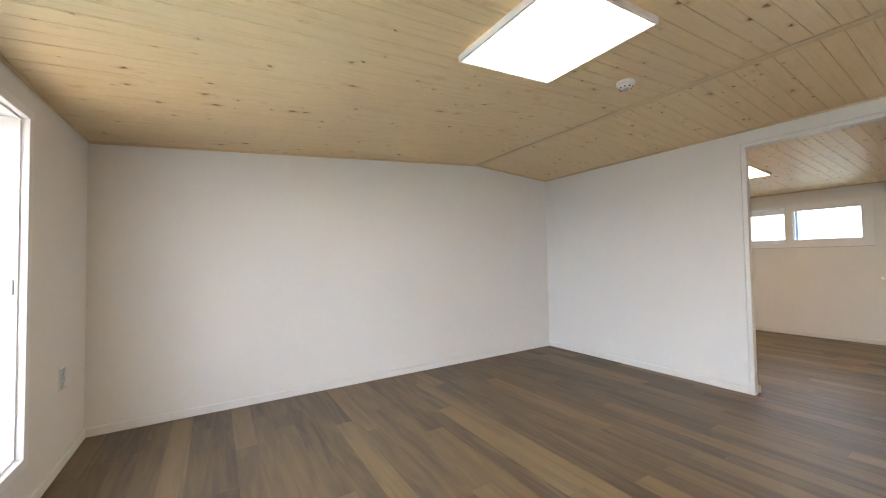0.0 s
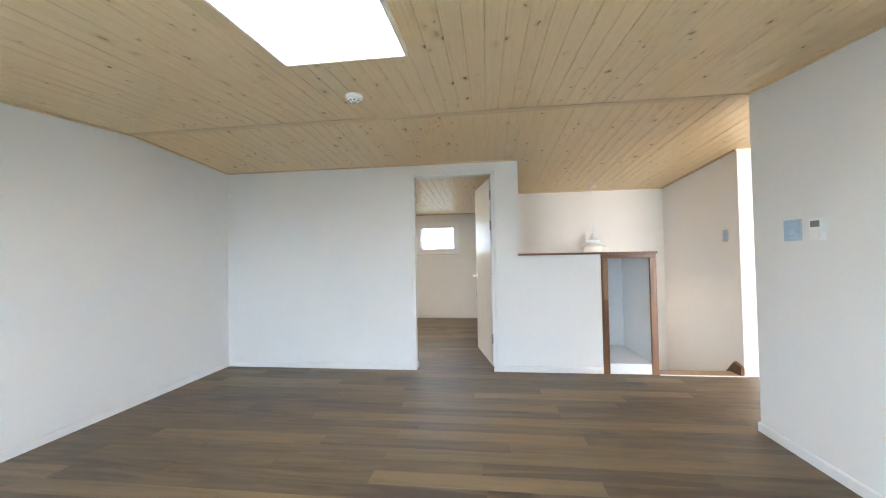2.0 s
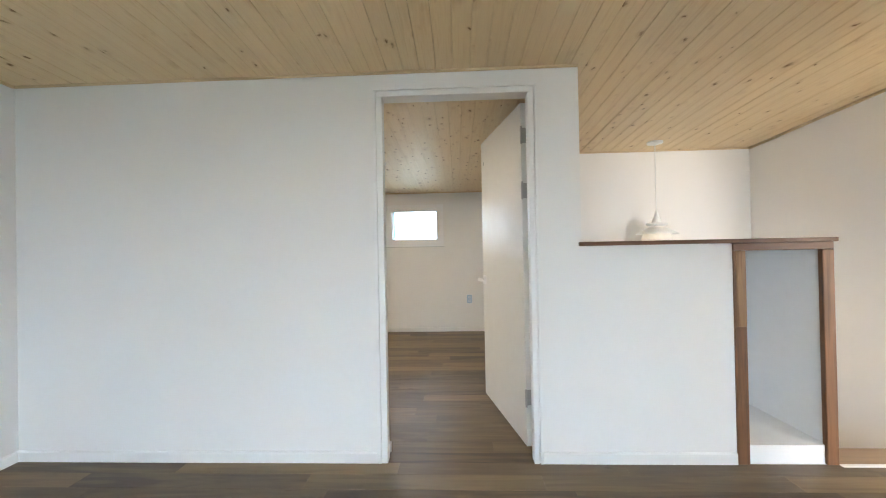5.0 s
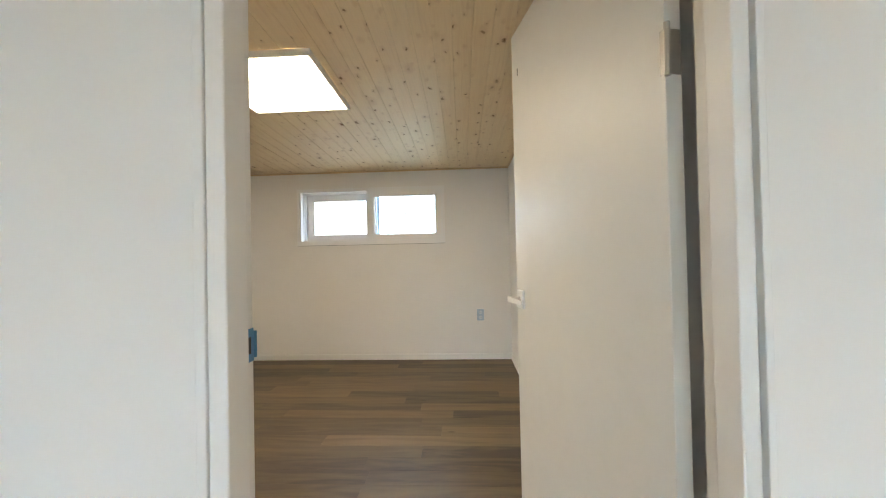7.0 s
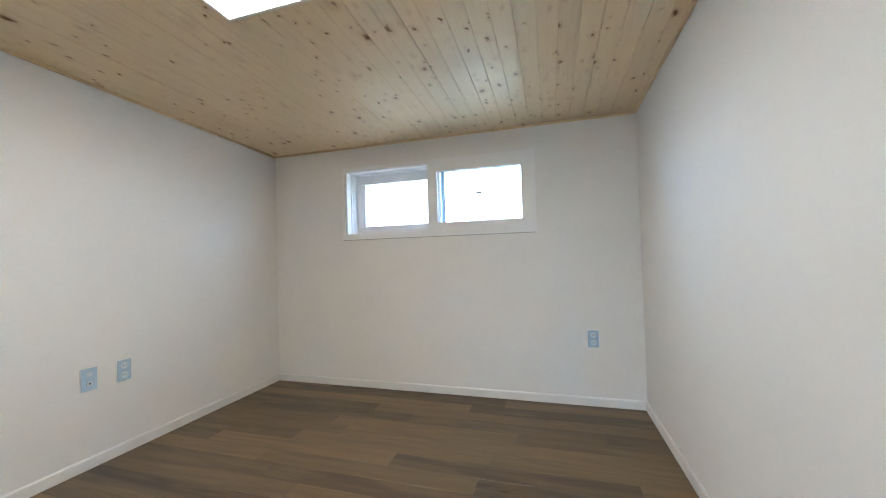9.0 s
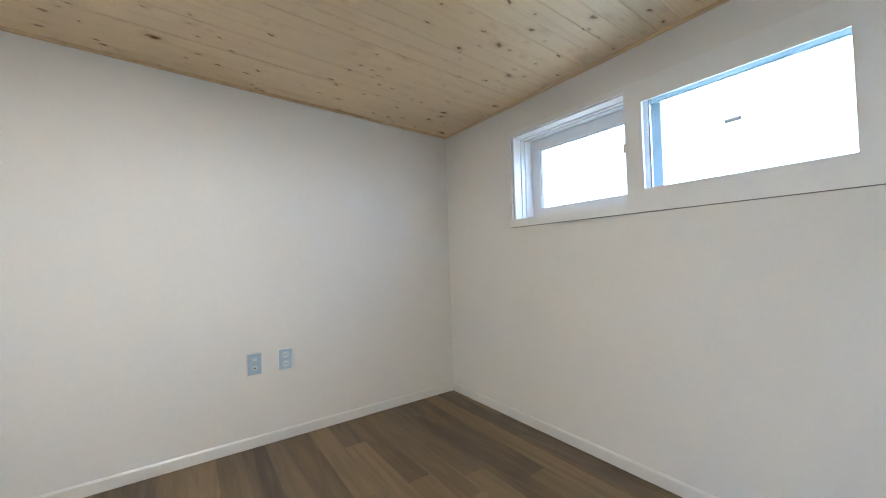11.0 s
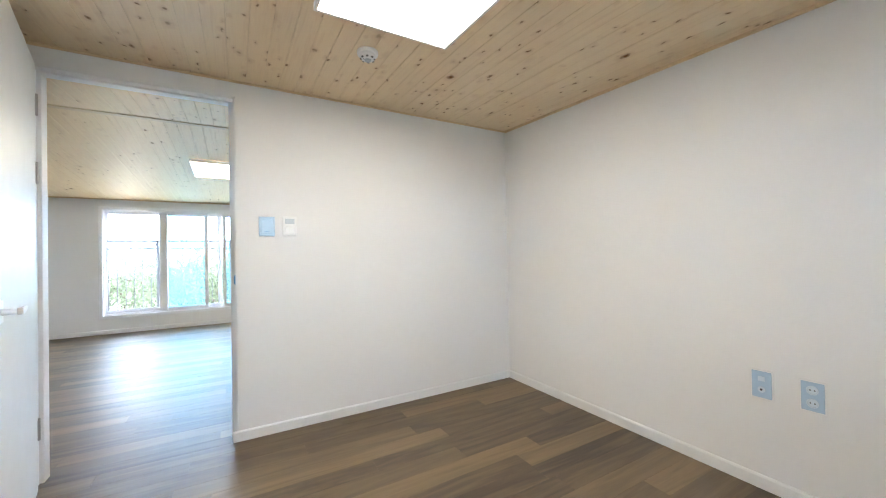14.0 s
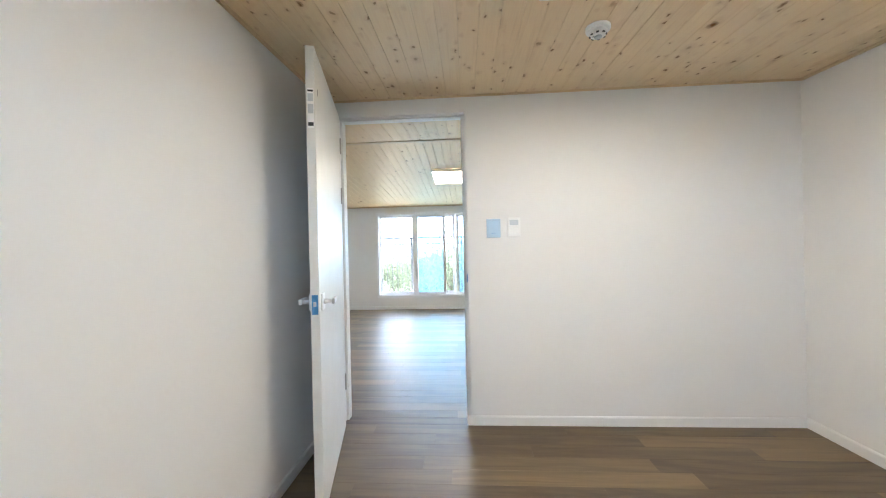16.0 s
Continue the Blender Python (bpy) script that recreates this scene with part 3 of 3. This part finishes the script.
# ---- ceiling panel lights ----


def panel_light(x0, y0, height, label, glow):
    t = thing("ceiling_light", label, "ceiling light", (x0 + 0.31, y0 + 0.31, height(y0 + 0.31), 0, 0, 0), "flat panel ceiling lights")
    slope = math.degrees(math.atan((height(y0 + 0.62) - height(y0)) / 0.62))
    t.matrix_world = pose(x0 + 0.31, y0 + 0.31, height(y0 + 0.31) - 0.002, slope, 0, 0)
    bm = bmesh.new()
    w, o, d = 0.31, 0.014, -0.032
    for lo, hi in (((-w, -w, d), (w, -w + o, 0)), ((-w, w - o, d), (w, w, 0)), ((-w, -w + o, d), (-w + o, w - o, 0)), ((w - o, -w + o, d), (w, w - o, 0))):
        add_box(bm, lo, hi, 0.0015)
    part("frame", bm, LAMP_WHITE, t)
    part("diffuser", box((-w + o + 0.0005, -w + o + 0.0005, d + 0.0015), (w - o - 0.0005, w - o - 0.0005, d + 0.010)), glow, t, "glowing white diffuser")
    return t


panel_light(1.96, -2.765, ceiling_z, "square white flush panel light, switched on, on pine boards", GLOW)
panel_light(1.237, 1.095, bed_ceiling_z, "square white flush panel light, switched on, in the bedroom", GLOW)
panel_light(5.80, -0.45, ceiling_z, "white flush panel light, switched on, in the kitchen", GLOW_KITCHEN)


def smoke_detector(x, y, height):
    t = thing("smoke_detector", "round white smoke detector with dark slots on the ceiling", "smoke detector", (x, y, height(y) - 0.001), "smoke detectors")
    part("base", lathe([(0.0, 0.0), (0.053, 0.0), (0.054, -0.010), (0.051, -0.018), (0.044, -0.0195), (0.0, -0.0195)], 36), PLASTIC, t, smooth=False)
    part("body", lathe([(0.041, -0.0197), (0.041, -0.027), (0.037, -0.035), (0.030, -0.040), (0.018, -0.042), (0.0, -0.042)], 36), PLASTIC, t)
    for k in range(8):
        bm = box((-0.0055, 0.0305, -0.0402), (0.0055, 0.0375, -0.0342), 0.001)
        bmesh.ops.rotate(bm, verts=bm.verts, cent=(0, 0, 0), matrix=Matrix.Rotation(2 * math.pi * (k + 0.5) / 8, 3, "Z"))
        part("slot", bm, DARK, t)
    part("sensor", lathe([(0.0, -0.0421), (0.017, -0.0421), (0.015, -0.048), (0.0, -0.049)], 20), LCD_PALE, t)
    part("indicator", box((0.020, -0.002, -0.0432), (0.024, 0.002, -0.0405), 0.0005), DARK, t)
    return t


smoke_detector(2.12, -1.63, ceiling_z)
smoke_detector(1.545, 0.83, bed_ceiling_z)

# ---- pendant lamp over the stairs ----
PX, PY = 4.355, 1.27
pz = ceiling_z(PY)
pl = thing("pendant_lamp", "white tiered pendant lamp hanging low over the stairs", "pendant lamp", (PX, PY, 1.19))
pt = pz - 1.191
part("ceiling_rose", lathe([(0.0, pt), (0.065, pt), (0.065, pt - 0.014), (0.016, pt - 0.028), (0.0, pt - 0.028)], 32), LAMP_WHITE, pl)
part("cable", add_tube(bmesh.new(), (0, 0, 0.312), (0, 0, pt - 0.028), 0.0035, sides=8), LAMP_WHITE, pl)
part("cap", lathe([(0.0, 0.316), (0.006, 0.316), (0.014, 0.285), (0.026, 0.245), (0.036, 0.216), (0.040, 0.207), (0.0, 0.2065)], 32), LAMP_WHITE, pl, "tapered white cap", smooth=True)
part("upper_shade", lathe([(0.033, 0.206), (0.078, 0.203), (0.088, 0.196), (0.086, 0.188), (0.060, 0.172), (0.033, 0.171)], 40), LAMP_WHITE, pl)
part("main_shade", lathe([(0.055, 0.170), (0.095, 0.150), (0.140, 0.124), (0.168, 0.108), (0.166, 0.104), (0.137, 0.118), (0.092, 0.144), (0.055, 0.164)], 48), LAMP_WHITE, pl, "wide curved white shade", smooth=True)
part("lower_shade", lathe([(0.092, 0.140), (0.115, 0.095), (0.126, 0.035), (0.122, 0.033), (0.110, 0.094), (0.087, 0.138)], 40), OPAL, pl, "lit opal lower shade", smooth=True)
part("bulb", lathe([(0.0, 0.135), (0.018, 0.13), (0.034, 0.105), (0.032, 0.08), (0.018, 0.065), (0.0, 0.061)], 24), BULB, pl, "glowing bulb", smooth=True)

# ---- switches, sockets, thermostats ----


def on_wall(name, label, category, x, y, z, facing, group=""):
    """facing: the yaw to which the plate's front, local -y, is turned."""
    return thing(name, label, category, (x, y, z, 0, 0, facing), group)


def plate(t, w, h, d, mat, name="plate"):
    return part(name, box((-w / 2, -d, -h / 2), (w / 2, -0.001, h / 2), 0.0025, 2), mat, t)


def socket(x, y, z, facing, kind, film=True):
    if film:
        t = on_wall("wall_socket", "wall socket plate still under light blue protective film", "socket", x, y, z, facing, "filmed wall sockets")
    else:
        t = on_wall("wall_socket", "white plastic wall socket low beside the window", "socket", x, y, z, facing)
    plate(t, 0.082, 0.131, 0.006, PLASTIC, "rim")
    part("plate", box((-0.036, -0.009, -0.060), (0.036, -0.0061, 0.060), 0.0012), FILM if film else FILM_PALE, t)
    if kind == "power":
        for dz in (0.027, -0.027):
            o = part("outlet", lathe([(0.0, 0.0), (0.0195, 0.0), (0.0195, 0.0025), (0.016, 0.003), (0.015, 0.0005), (0.0, 0.0006)], 24), FILM_PALE, t, "round white outlet under film")
            o.matrix_basis = pose(0, -0.009, dz, 90, 0, 0)
            for dx in (-0.007, 0.007):
                part("pin_hole", add_tube(bmesh.new(), (dx, -0.0102, dz), (dx, -0.0096, dz), 0.0028, sides=10), DARK, t)
    else:
        part("data_port", box((-0.013, -0.0115, 0.016), (0.013, -0.0091, 0.038), 0.001), FILM_PALE, t)
        o = part("antenna_port", lathe([(0.0, 0.0), (0.014, 0.0), (0.014, 0.003), (0.008, 0.004), (0.0, 0.004)], 24), FILM_PALE, t)
        o.matrix_basis = pose(0, -0.009, -0.022, 90, 0, 0)
        part("port_hole", add_tube(bmesh.new(), (0, -0.0142, -0.022), (0, -0.0132, -0.022), 0.005, sides=12), DARK, t)
    return t


socket(0.055, 1.885, 0.478, 90, "data")
socket(0.055, 2.054, 0.478, 90, "power")
socket(2.744, 3.32, 0.474, 0, "power")
socket(0.44, YW, 0.505, 180, "power", False)


def light_switch(x, y, z, facing, rockers, w=0.074):
    t = on_wall("light_switch", "wall light switch under light blue protective film", "light switch", x, y, z, facing, "filmed light switches")
    plate(t, w, 0.122, 0.009, FILM)
    s = (w - 0.02) / rockers
    for i in range(rockers):
        x0 = -w / 2 + 0.01 + i * s
        part("rocker", box((x0 + 0.001, -0.0125, -0.046), (x0 + s - 0.001, -0.0092, 0.046), 0.002), FILM, t)
        part("marker", box((x0 + 0.3 * s, -0.0131, -0.034), (x0 + 0.7 * s, -0.0126, -0.031)), FILM_DARK, t)
    return t


light_switch(1.974, 0.10, 1.292, 180, 1, 0.09)
light_switch(4.712, -1.478, 1.31, -90, 1, 0.12)
light_switch(5.36, 0.202, 1.361, -90, 1)


def thermostat(x, y, z, facing, shown):
    t = on_wall("thermostat", "white wall thermostat with a small grey display", "thermostat", x, y, z, facing, "thermostats")
    plate(t, 0.082, 0.122, 0.022, PLASTIC, "body")
    part("display", box((-0.028, -0.0232, 0.012), (0.028, -0.0222, 0.046), 0.0005), shown, t, "small grey display")
    part("dial", box((-0.027, -0.0245, -0.046), (0.027, -0.0222, -0.004), 0.003), PLASTIC, t)
    return t


thermostat(1.843, 0.10, 1.297, 180, LCD_PALE)
thermostat(4.712, -1.645, 1.305, -90, LCD)

# ---- windows ----


def add_ring(bm, u0, u1, z0, z1, y0, y1, w, bevel=0.002):
    """A rectangular frame in the x-z plane."""
    add_box(bm, (u0, y0, z0), (u1, y1, z0 + w), bevel)
    add_box(bm, (u0, y0, z1 - w), (u1, y1, z1), bevel)
    add_box(bm, (u0, y0, z0 + w + 0.0003), (u0 + w, y1, z1 - w - 0.0003), bevel)
    add_box(bm, (u1 - w, y0, z0 + w + 0.0003), (u1, y1, z1 - w - 0.0003), bevel)
    return bm


def sash(parent, u0, u1, z0, z1, y, glass, w=0.048, d=0.028, seal=GASKET):
    s = part("sash", add_ring(bmesh.new(), u0, u1, z0, z1, y - d / 2, y + d / 2, w), PVC, parent)
    part("gasket", add_ring(bmesh.new(), u0 + w, u1 - w, z0 + w, z1 - w, y - d / 2 + 0.004, y + d / 2 - 0.004, 0.005, 0), seal, s)
    p = part("pane", box((u0 + w + 0.0055, y - 0.003, z0 + w + 0.0055), (u1 - w - 0.0055, y + 0.003, z1 - w - 0.0055)), glass, s)
    p.visible_shadow = glass is DIMMED_PANE
    return s


# living room: four-panel sliding window
lw = tagged(thing("window_1", "wide white sliding window with four panels", "window"), kind="structure")
a, b, c, d = LIVING_WINDOW
part("window_frame", add_ring(bmesh.new(), a - 0.002, b + 0.002, c - 0.002, d + 0.002, YW - 0.20, YW + 0.006, 0.045), PVC, lw)
part("track", box((a + 0.044, YW - 0.19, c + 0.043), (b - 0.044, YW - 0.10, c + 0.055)), PVC, lw)
q = (b - a - 0.09) / 4
for i in range(4):
    u0 = a + 0.045 + q * i
    sash(lw, u0 - 0.02, u0 + q + 0.02, c + 0.056, d - 0.046, YW - 0.165 + (0.032 if i in (1, 3) else 0.0), GLASS)
for i in (1, 2):
    u0 = a + 0.045 + q * i
    u0, u1 = (u0 - 0.07, u0 + q - 0.045) if i == 1 else (u0 + 0.16, u0 + q + 0.075)
    sash(lw, u0, u1, c + 0.047, d - 0.046, YW - 0.065 + (0.034 if i == 1 else 0.0), GLASS_BLUE)
part("window_latch", box((a + 0.0452, YW - 0.06, 1.02), (a + 0.056, YW - 0.035, 1.09), 0.003), STEEL, lw)
for yy in (-0.185, -0.145, -0.105, -0.03):
    part("track_rib", add_ring(bmesh.new(), a + 0.0432, b - 0.0432, c + 0.0432, d - 0.0432, YW + yy, YW + yy + 0.008, 0.010, 0.001), PVC, lw)
part("stile_post", box((b - 0.045 - q - 0.03, YW - 0.10, c + 0.044), (b - 0.045 - q + 0.06, YW - 0.03, d - 0.044), 0.003), PVC, lw)

# bedroom: two openings in one flat white surround
bw = tagged(thing("window_2", "small high white sliding window with two openings", "window"), kind="structure")
cz = bmesh.new()
yo, yw = 3.3115, 3.3195
add_box(cz, (0.757, yo, 1.251), (2.383, yw, 1.300), 0)
add_box(cz, (0.757, yo, 1.842), (2.383, yw, 1.872), 0)
add_box(cz, (0.757, yo, 1.300), (0.778, yw, 1.842), 0)
add_box(cz, (1.537, yo, 1.300), (1.619, yw, 1.842), 0)
add_box(cz, (2.279, yo, 1.300), (2.383, yw, 1.842), 0)
add_box(cz, (1.619, yo, 1.300), (2.279, yw, 1.360), 0)
add_box(cz, (1.619, yo, 1.766), (2.279, yw, 1.842), 0)
bmesh.ops.remove_doubles(cz, verts=cz.verts, dist=0.0001)
part("window_surround", cz, PVC, bw)
# Dark strip drawn for the thin shadow line under the surround.
part("shadow_gap", box((0.757, 3.3150, 1.2480), (2.383, 3.3196, 1.2508)), GASKET, bw)
part("window_frame", add_ring(bmesh.new(), 0.775, 2.361, 1.277, 1.856, 3.322, 3.53, 0.022), PVC, bw)
for yy in (3.385, 3.425):
    part("track_rib", add_ring(bmesh.new(), 0.7972, 2.3388, 1.2992, 1.8338, yy, yy + 0.014, 0.007, 0.001), PVC, bw)
part("mullion", box((1.545, 3.325, 1.3235), (1.612, 3.344, 1.8215), 0.002), PVC, bw)
sash(bw, 0.7975, 1.61, 1.2995, 1.8335, 3.506, DIMMED_PANE, 0.072, seal=GASKET_PALE)
sash(bw, 1.55, 2.338, 1.3245, 1.8335, 3.448, GLASS, 0.04, 0.022, seal=GASKET_PALE)
sash(bw, 1.60, 2.338, 1.3245, 1.8335, 3.372, GLASS_PALE, 0.026, 0.022)
part("outer_stile", box((1.49, 3.462, 1.3245), (1.640, 3.49, 1.8335), 0.002), PVC, bw)
part("window_latch", box((1.531, 3.302, 1.545), (1.545, 3.3112, 1.59), 0.002), PLASTIC, bw)
part("pane_sticker", box((1.92, 3.3575, 1.573), (1.978, 3.3585, 1.592)), FILM_PALE, bw, "small blue sticker on the glass")

# ---- kitchen seen past the wall ----
ku0, ku1 = 5.70, 7.9
for i in range(3):
    x0 = ku0 + i * 0.73
    k = thing("base_cabinet", "white kitchen base cabinet with plain doors", "cabinet", (x0, 0.46, 0.0), "kitchen base cabinets")
    part("body", box((0.0, 0.02, 0.15), (0.726, 0.59, 0.85)), CABINET, k)
    part("plinth", box((0.0, 0.03, 0.001), (0.726, 0.06, 0.148)), CABINET, k, "recessed white plinth")
    # Taupe strip paints the shadow gap below the worktop.
    part("counter_shadow", box((0.0, 0.008, 0.8265), (0.726, 0.0198, 0.8505)), SHADOW_TAUPE, k, "taupe strip as the shadow under the worktop")
    for j in range(2):
        part("door", box((0.002 + j * 0.363, 0.0, 0.155), (0.360 + j * 0.363, 0.0195, 0.825), 0.002), CABINET, k)
    w = thing("wall_cabinet", "white kitchen wall cabinet above the worktop", "cabinet", (x0, 0.46, 1.47), "kitchen wall cabinets")
    part("body", box((0.0, 0.02, 0.0), (0.726, 0.59, 0.565)), CABINET, w)
    for j in range(2):
        part("door", box((0.002 + j * 0.363, 0.0, 0.002), (0.360 + j * 0.363, 0.0195, 0.563), 0.002), CABINET, w)
structure("cabinet_filler", box((ku0, 0.47, 2.04), (ku1, 1.05, 2.17)), CABINET, "white filler panel above the wall cabinets", "trim")
tagged(part("worktop", box((ku0, 0.44, 0.852), (ku1, 1.055, 0.90), 0.004, 2), STONE), "white stone kitchen worktop", "worktop")
bs = thing("backsplash", "pale grey tiled splashback behind the worktop", "splashback", (0, 0, 0))
for i in range(8):
    for j in range(2):
        part("tile", box((ku0 + i * 0.27, 1.045, 0.902 + j * 0.283), (ku0 + i * 0.27 + 0.2688, 1.058, 0.902 + j * 0.283 + 0.2818), 0.001), TILE, bs)
fc = thing("faucet", "chrome kitchen mixer tap on the worktop", "faucet", (6.41, 0.72, 0.90))
part("base", lathe([(0.0, 0.0), (0.027, 0.0), (0.025, 0.03), (0.020, 0.05), (0.0, 0.05)], 20), CHROME, fc)
part("spout", sweep([(0, 0, 0.045), (0, 0, 0.16), (0.005, -0.02, 0.20), (0.01, -0.06, 0.222), (0.02, -0.11, 0.215), (0.025, -0.14, 0.18)], 0.012, 12), CHROME, fc, smooth=True)
part("lever", sweep([(0.018, 0, 0.05), (0.06, -0.01, 0.065), (0.11, -0.02, 0.10)], [0.010, 0.009, 0.006], 10), CHROME, fc, smooth=True)

# ---- outside ----
# Ground tone raised so it bounces more light up to the ceilings.
GROUND = wall_material("pale_ground", (0.44, 0.41, 0.35), (0.36, 0.35, 0.28))
structure("ground", box((-400, -400, -3.3), (400, 400, -3.2)), GROUND, "ground far below around the house", "ground")
# Glowing ring added as low sky; it lights the rooms through the windows.
SKY_RING = emitter("sky_glow", (0.62, 0.77, 1.0), SKY_RING_GLOW)
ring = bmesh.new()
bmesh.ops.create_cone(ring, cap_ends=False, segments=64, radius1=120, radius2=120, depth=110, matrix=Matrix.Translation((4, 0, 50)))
structure("backdrop", ring, SKY_RING, "glowing ring standing in for the bright sky", "sky")
# Unseen slab, lightened and warmed to bounce sun onto the living room ceiling.
BALCONY = painted("balcony_pale", (0.76, 0.70, 0.58), 0.6)
structure("balcony_slab", box((-0.2, -6.0, -0.25), (8.2, YW - 0.221, -0.03)), BALCONY, "pale balcony floor outside the window", "balcony")
rl = thing("balcony_railing", "dark metal balcony railing with thin uprights", "railing", (0, -5.9, -0.03))
part("top_rail", box((-0.1, -0.02, 1.435), (8.1, 0.02, 1.475), 0.003), RAIL_PAINT, rl)
part("upper_rail", box((-0.1, -0.015, 1.300), (8.1, 0.015, 1.330), 0.002), RAIL_PAINT, rl)
part("bottom_rail", box((-0.1, -0.012, 0.08), (8.1, 0.012, 0.105), 0.002), RAIL_PAINT, rl)
bar = None
for i in range(69):
    if bar is None:
        bar = part("upright", box((-0.006, -0.006, 0.106), (0.006, 0.006, 1.2995)), RAIL_PAINT, rl)
        bar.location.x = -0.05
    else:
        o = bar.copy()
        scene.collection.objects.link(o)
        o.location.x = -0.05 + 0.119 * i
for i in range(8):
    part("post", box((-0.08 + 1.16 * i, -0.02, 0.0), (-0.04 + 1.16 * i, 0.02, 1.4345)), RAIL_PAINT, rl)

BARK = wood_material("bark", (0.12, 0.09, 0.07), (0.05, 0.04, 0.03), 2, 0.9)
LEAF = material("leaves", (0.06, 0.10, 0.03), 0.6)
lv = LEAF.node_tree.nodes.new("ShaderNodeNewGeometry")
base(LEAF, ramp(LEAF, lv.outputs["Random Per Island"], [(0.0, (0.07, 0.085, 0.06)), (0.5, (0.10, 0.12, 0.08)), (1.0, (0.13, 0.15, 0.10))]))


tl = LEAF.node_tree.nodes.new("ShaderNodeBsdfTranslucent")
tl.inputs["Color"].default_value = (0.22, 0.27, 0.16, 1)
ms = LEAF.node_tree.nodes.new("ShaderNodeMixShader")
ms.inputs[0].default_value = 0.45
join(LEAF, LEAF.node_tree.nodes["Principled BSDF"].outputs[0], ms.inputs[1])
join(LEAF, tl.outputs[0], ms.inputs[2])
join(LEAF, ms.outputs[0], LEAF.node_tree.nodes["Material Output"].inputs["Surface"])


def tree(x, y, h, r, seed):
    rng = random.Random(seed)
    t = thing("tree", "leafy green tree standing beyond the balcony", "tree", (x, y, -3.2), "trees outside")
    bm = sweep([(0, 0, 0), (0.05, 0.03, h * 0.25), (0.0, 0.08, h * 0.5), (0.06, 0.0, h * 0.8)], [0.20, 0.16, 0.11, 0.04], 8)
    part("trunk", bm, BARK, t)
    tips = []
    for k in range(14):
        a = rng.uniform(0, 6.28)
        z0 = h * rng.uniform(0.3, 0.75)
        e = Vector((math.cos(a) * r * rng.uniform(0.4, 0.9), math.sin(a) * r * rng.uniform(0.4, 0.9), z0 + h * rng.uniform(0.05, 0.22)))
        s = Vector((0.03, 0.03, z0))
        part("limb", sweep([s, s.lerp(e, 0.5) + Vector((0, 0, 0.12)), e], [0.06, 0.04, 0.015], 6), BARK, t)
        tips += [e, s.lerp(e, 0.65)]
    verts, faces = [], []
    for k in range(2600):
        c = rng.choice(tips) + Vector([rng.gauss(0, 0.32 * r) for _ in range(3)]) * 0.8
        if c.z < h * 0.2:
            continue
        q1 = Euler([rng.uniform(0, 6.28) for _ in range(3)]).to_matrix()
        s = rng.uniform(0.06, 0.13)
        n = len(verts)
        verts += [tuple(c + q1 @ Vector(p) * s) for p in ((-1, 0, 0), (0, -0.45, 0.1), (1, 0, 0), (0, 0.45, 0.1))]
        faces.append((n, n + 1, n + 2, n + 3))
    me = bpy.data.meshes.new("crown")
    me.from_pydata(verts, [], faces)
    me.materials.append(LEAF)
    o = new("crown", me)
    o.parent = t
    return t


for i, (x, y, h, r) in enumerate(((2.8, -16, 4.3, 1.9), (3.9, -18, 4.5, 2.0), (5.3, -20, 4.3, 2.0), (1.3, -17, 4.4, 2.0), (7.2, -22, 4.3, 2.2),
                                  (9.4, -21, 4.5, 2.2), (4.6, -23, 4.9, 2.3), (2.0, -22, 4.8, 2.3))):
    tree(x, y, h, r, 10 + i)

# ---- floors, plank by plank ----


def plank_mesh(length, width):
    bm = bmesh.new()
    t, g = 0.008, 0.0010
    lo = [bm.verts.new(v) for v in ((0, 0, -t), (length, 0, -t), (length, width, -t), (0, width, -t))]
    md = [bm.verts.new(v) for v in ((0, 0, -0.0008), (length, 0, -0.0008), (length, width, -0.0008), (0, width, -0.0008))]
    up = [bm.verts.new(v) for v in ((g, g, 0), (length - g, g, 0), (length - g, width - g, 0), (g, width - g, 0))]
    for i in range(4):
        j = (i + 1) % 4
        bm.faces.new((lo[i], lo[j], md[j], md[i]))
        bm.faces.new((md[i], md[j], up[j], up[i]))
    bm.faces.new(up)
    return finish(bm, "plank", LAMINATE)


def lay_floor(name, label, areas, seed, width=0.122, length=1.22):
    """areas: (x0, x1, y0, y1). Rows run along x with the joints staggered."""
    rng = random.Random(seed)
    under = bmesh.new()
    for x0, x1, y0, y1 in areas:
        add_box(under, (x0, y0, -0.06), (x1, y1, -0.0085))
    fl = structure(name, under, JOINT, label, "floor")
    cache = {}
    for x0, x1, y0, y1 in areas:
        y = y0
        while y < y1 - 0.004:
            w = min(width, y1 - y)
            x = x0 - rng.uniform(0, length * 0.8)
            while x < x1 - 0.004:
                a, e = max(x, x0), min(x + length, x1)
                if e - a > 0.004:
                    key = (round(e - a, 3), round(w, 3))
                    if key not in cache:
                        cache[key] = plank_mesh(e - a, w)
                    o = new("plank", cache[key])
                    o.parent = fl
                    o.location = (a, y, 0)
                x += length
            y += w
    return fl


lay_floor("floor_living", "grey-brown laminate plank floor", [(0.0, 4.712, YW, 0.0), (4.712, 8.0, -1.16, 0.0), (4.832, 8.0, YW, -1.16), (5.69, 8.0, 0.0, 1.06)], 5)
lay_floor("floor_bedroom", "grey-brown laminate plank floor of the bedroom", [(2.140, 3.012, 0.0, 0.10), (0.055, 3.073, 0.10, 3.32)], 8)
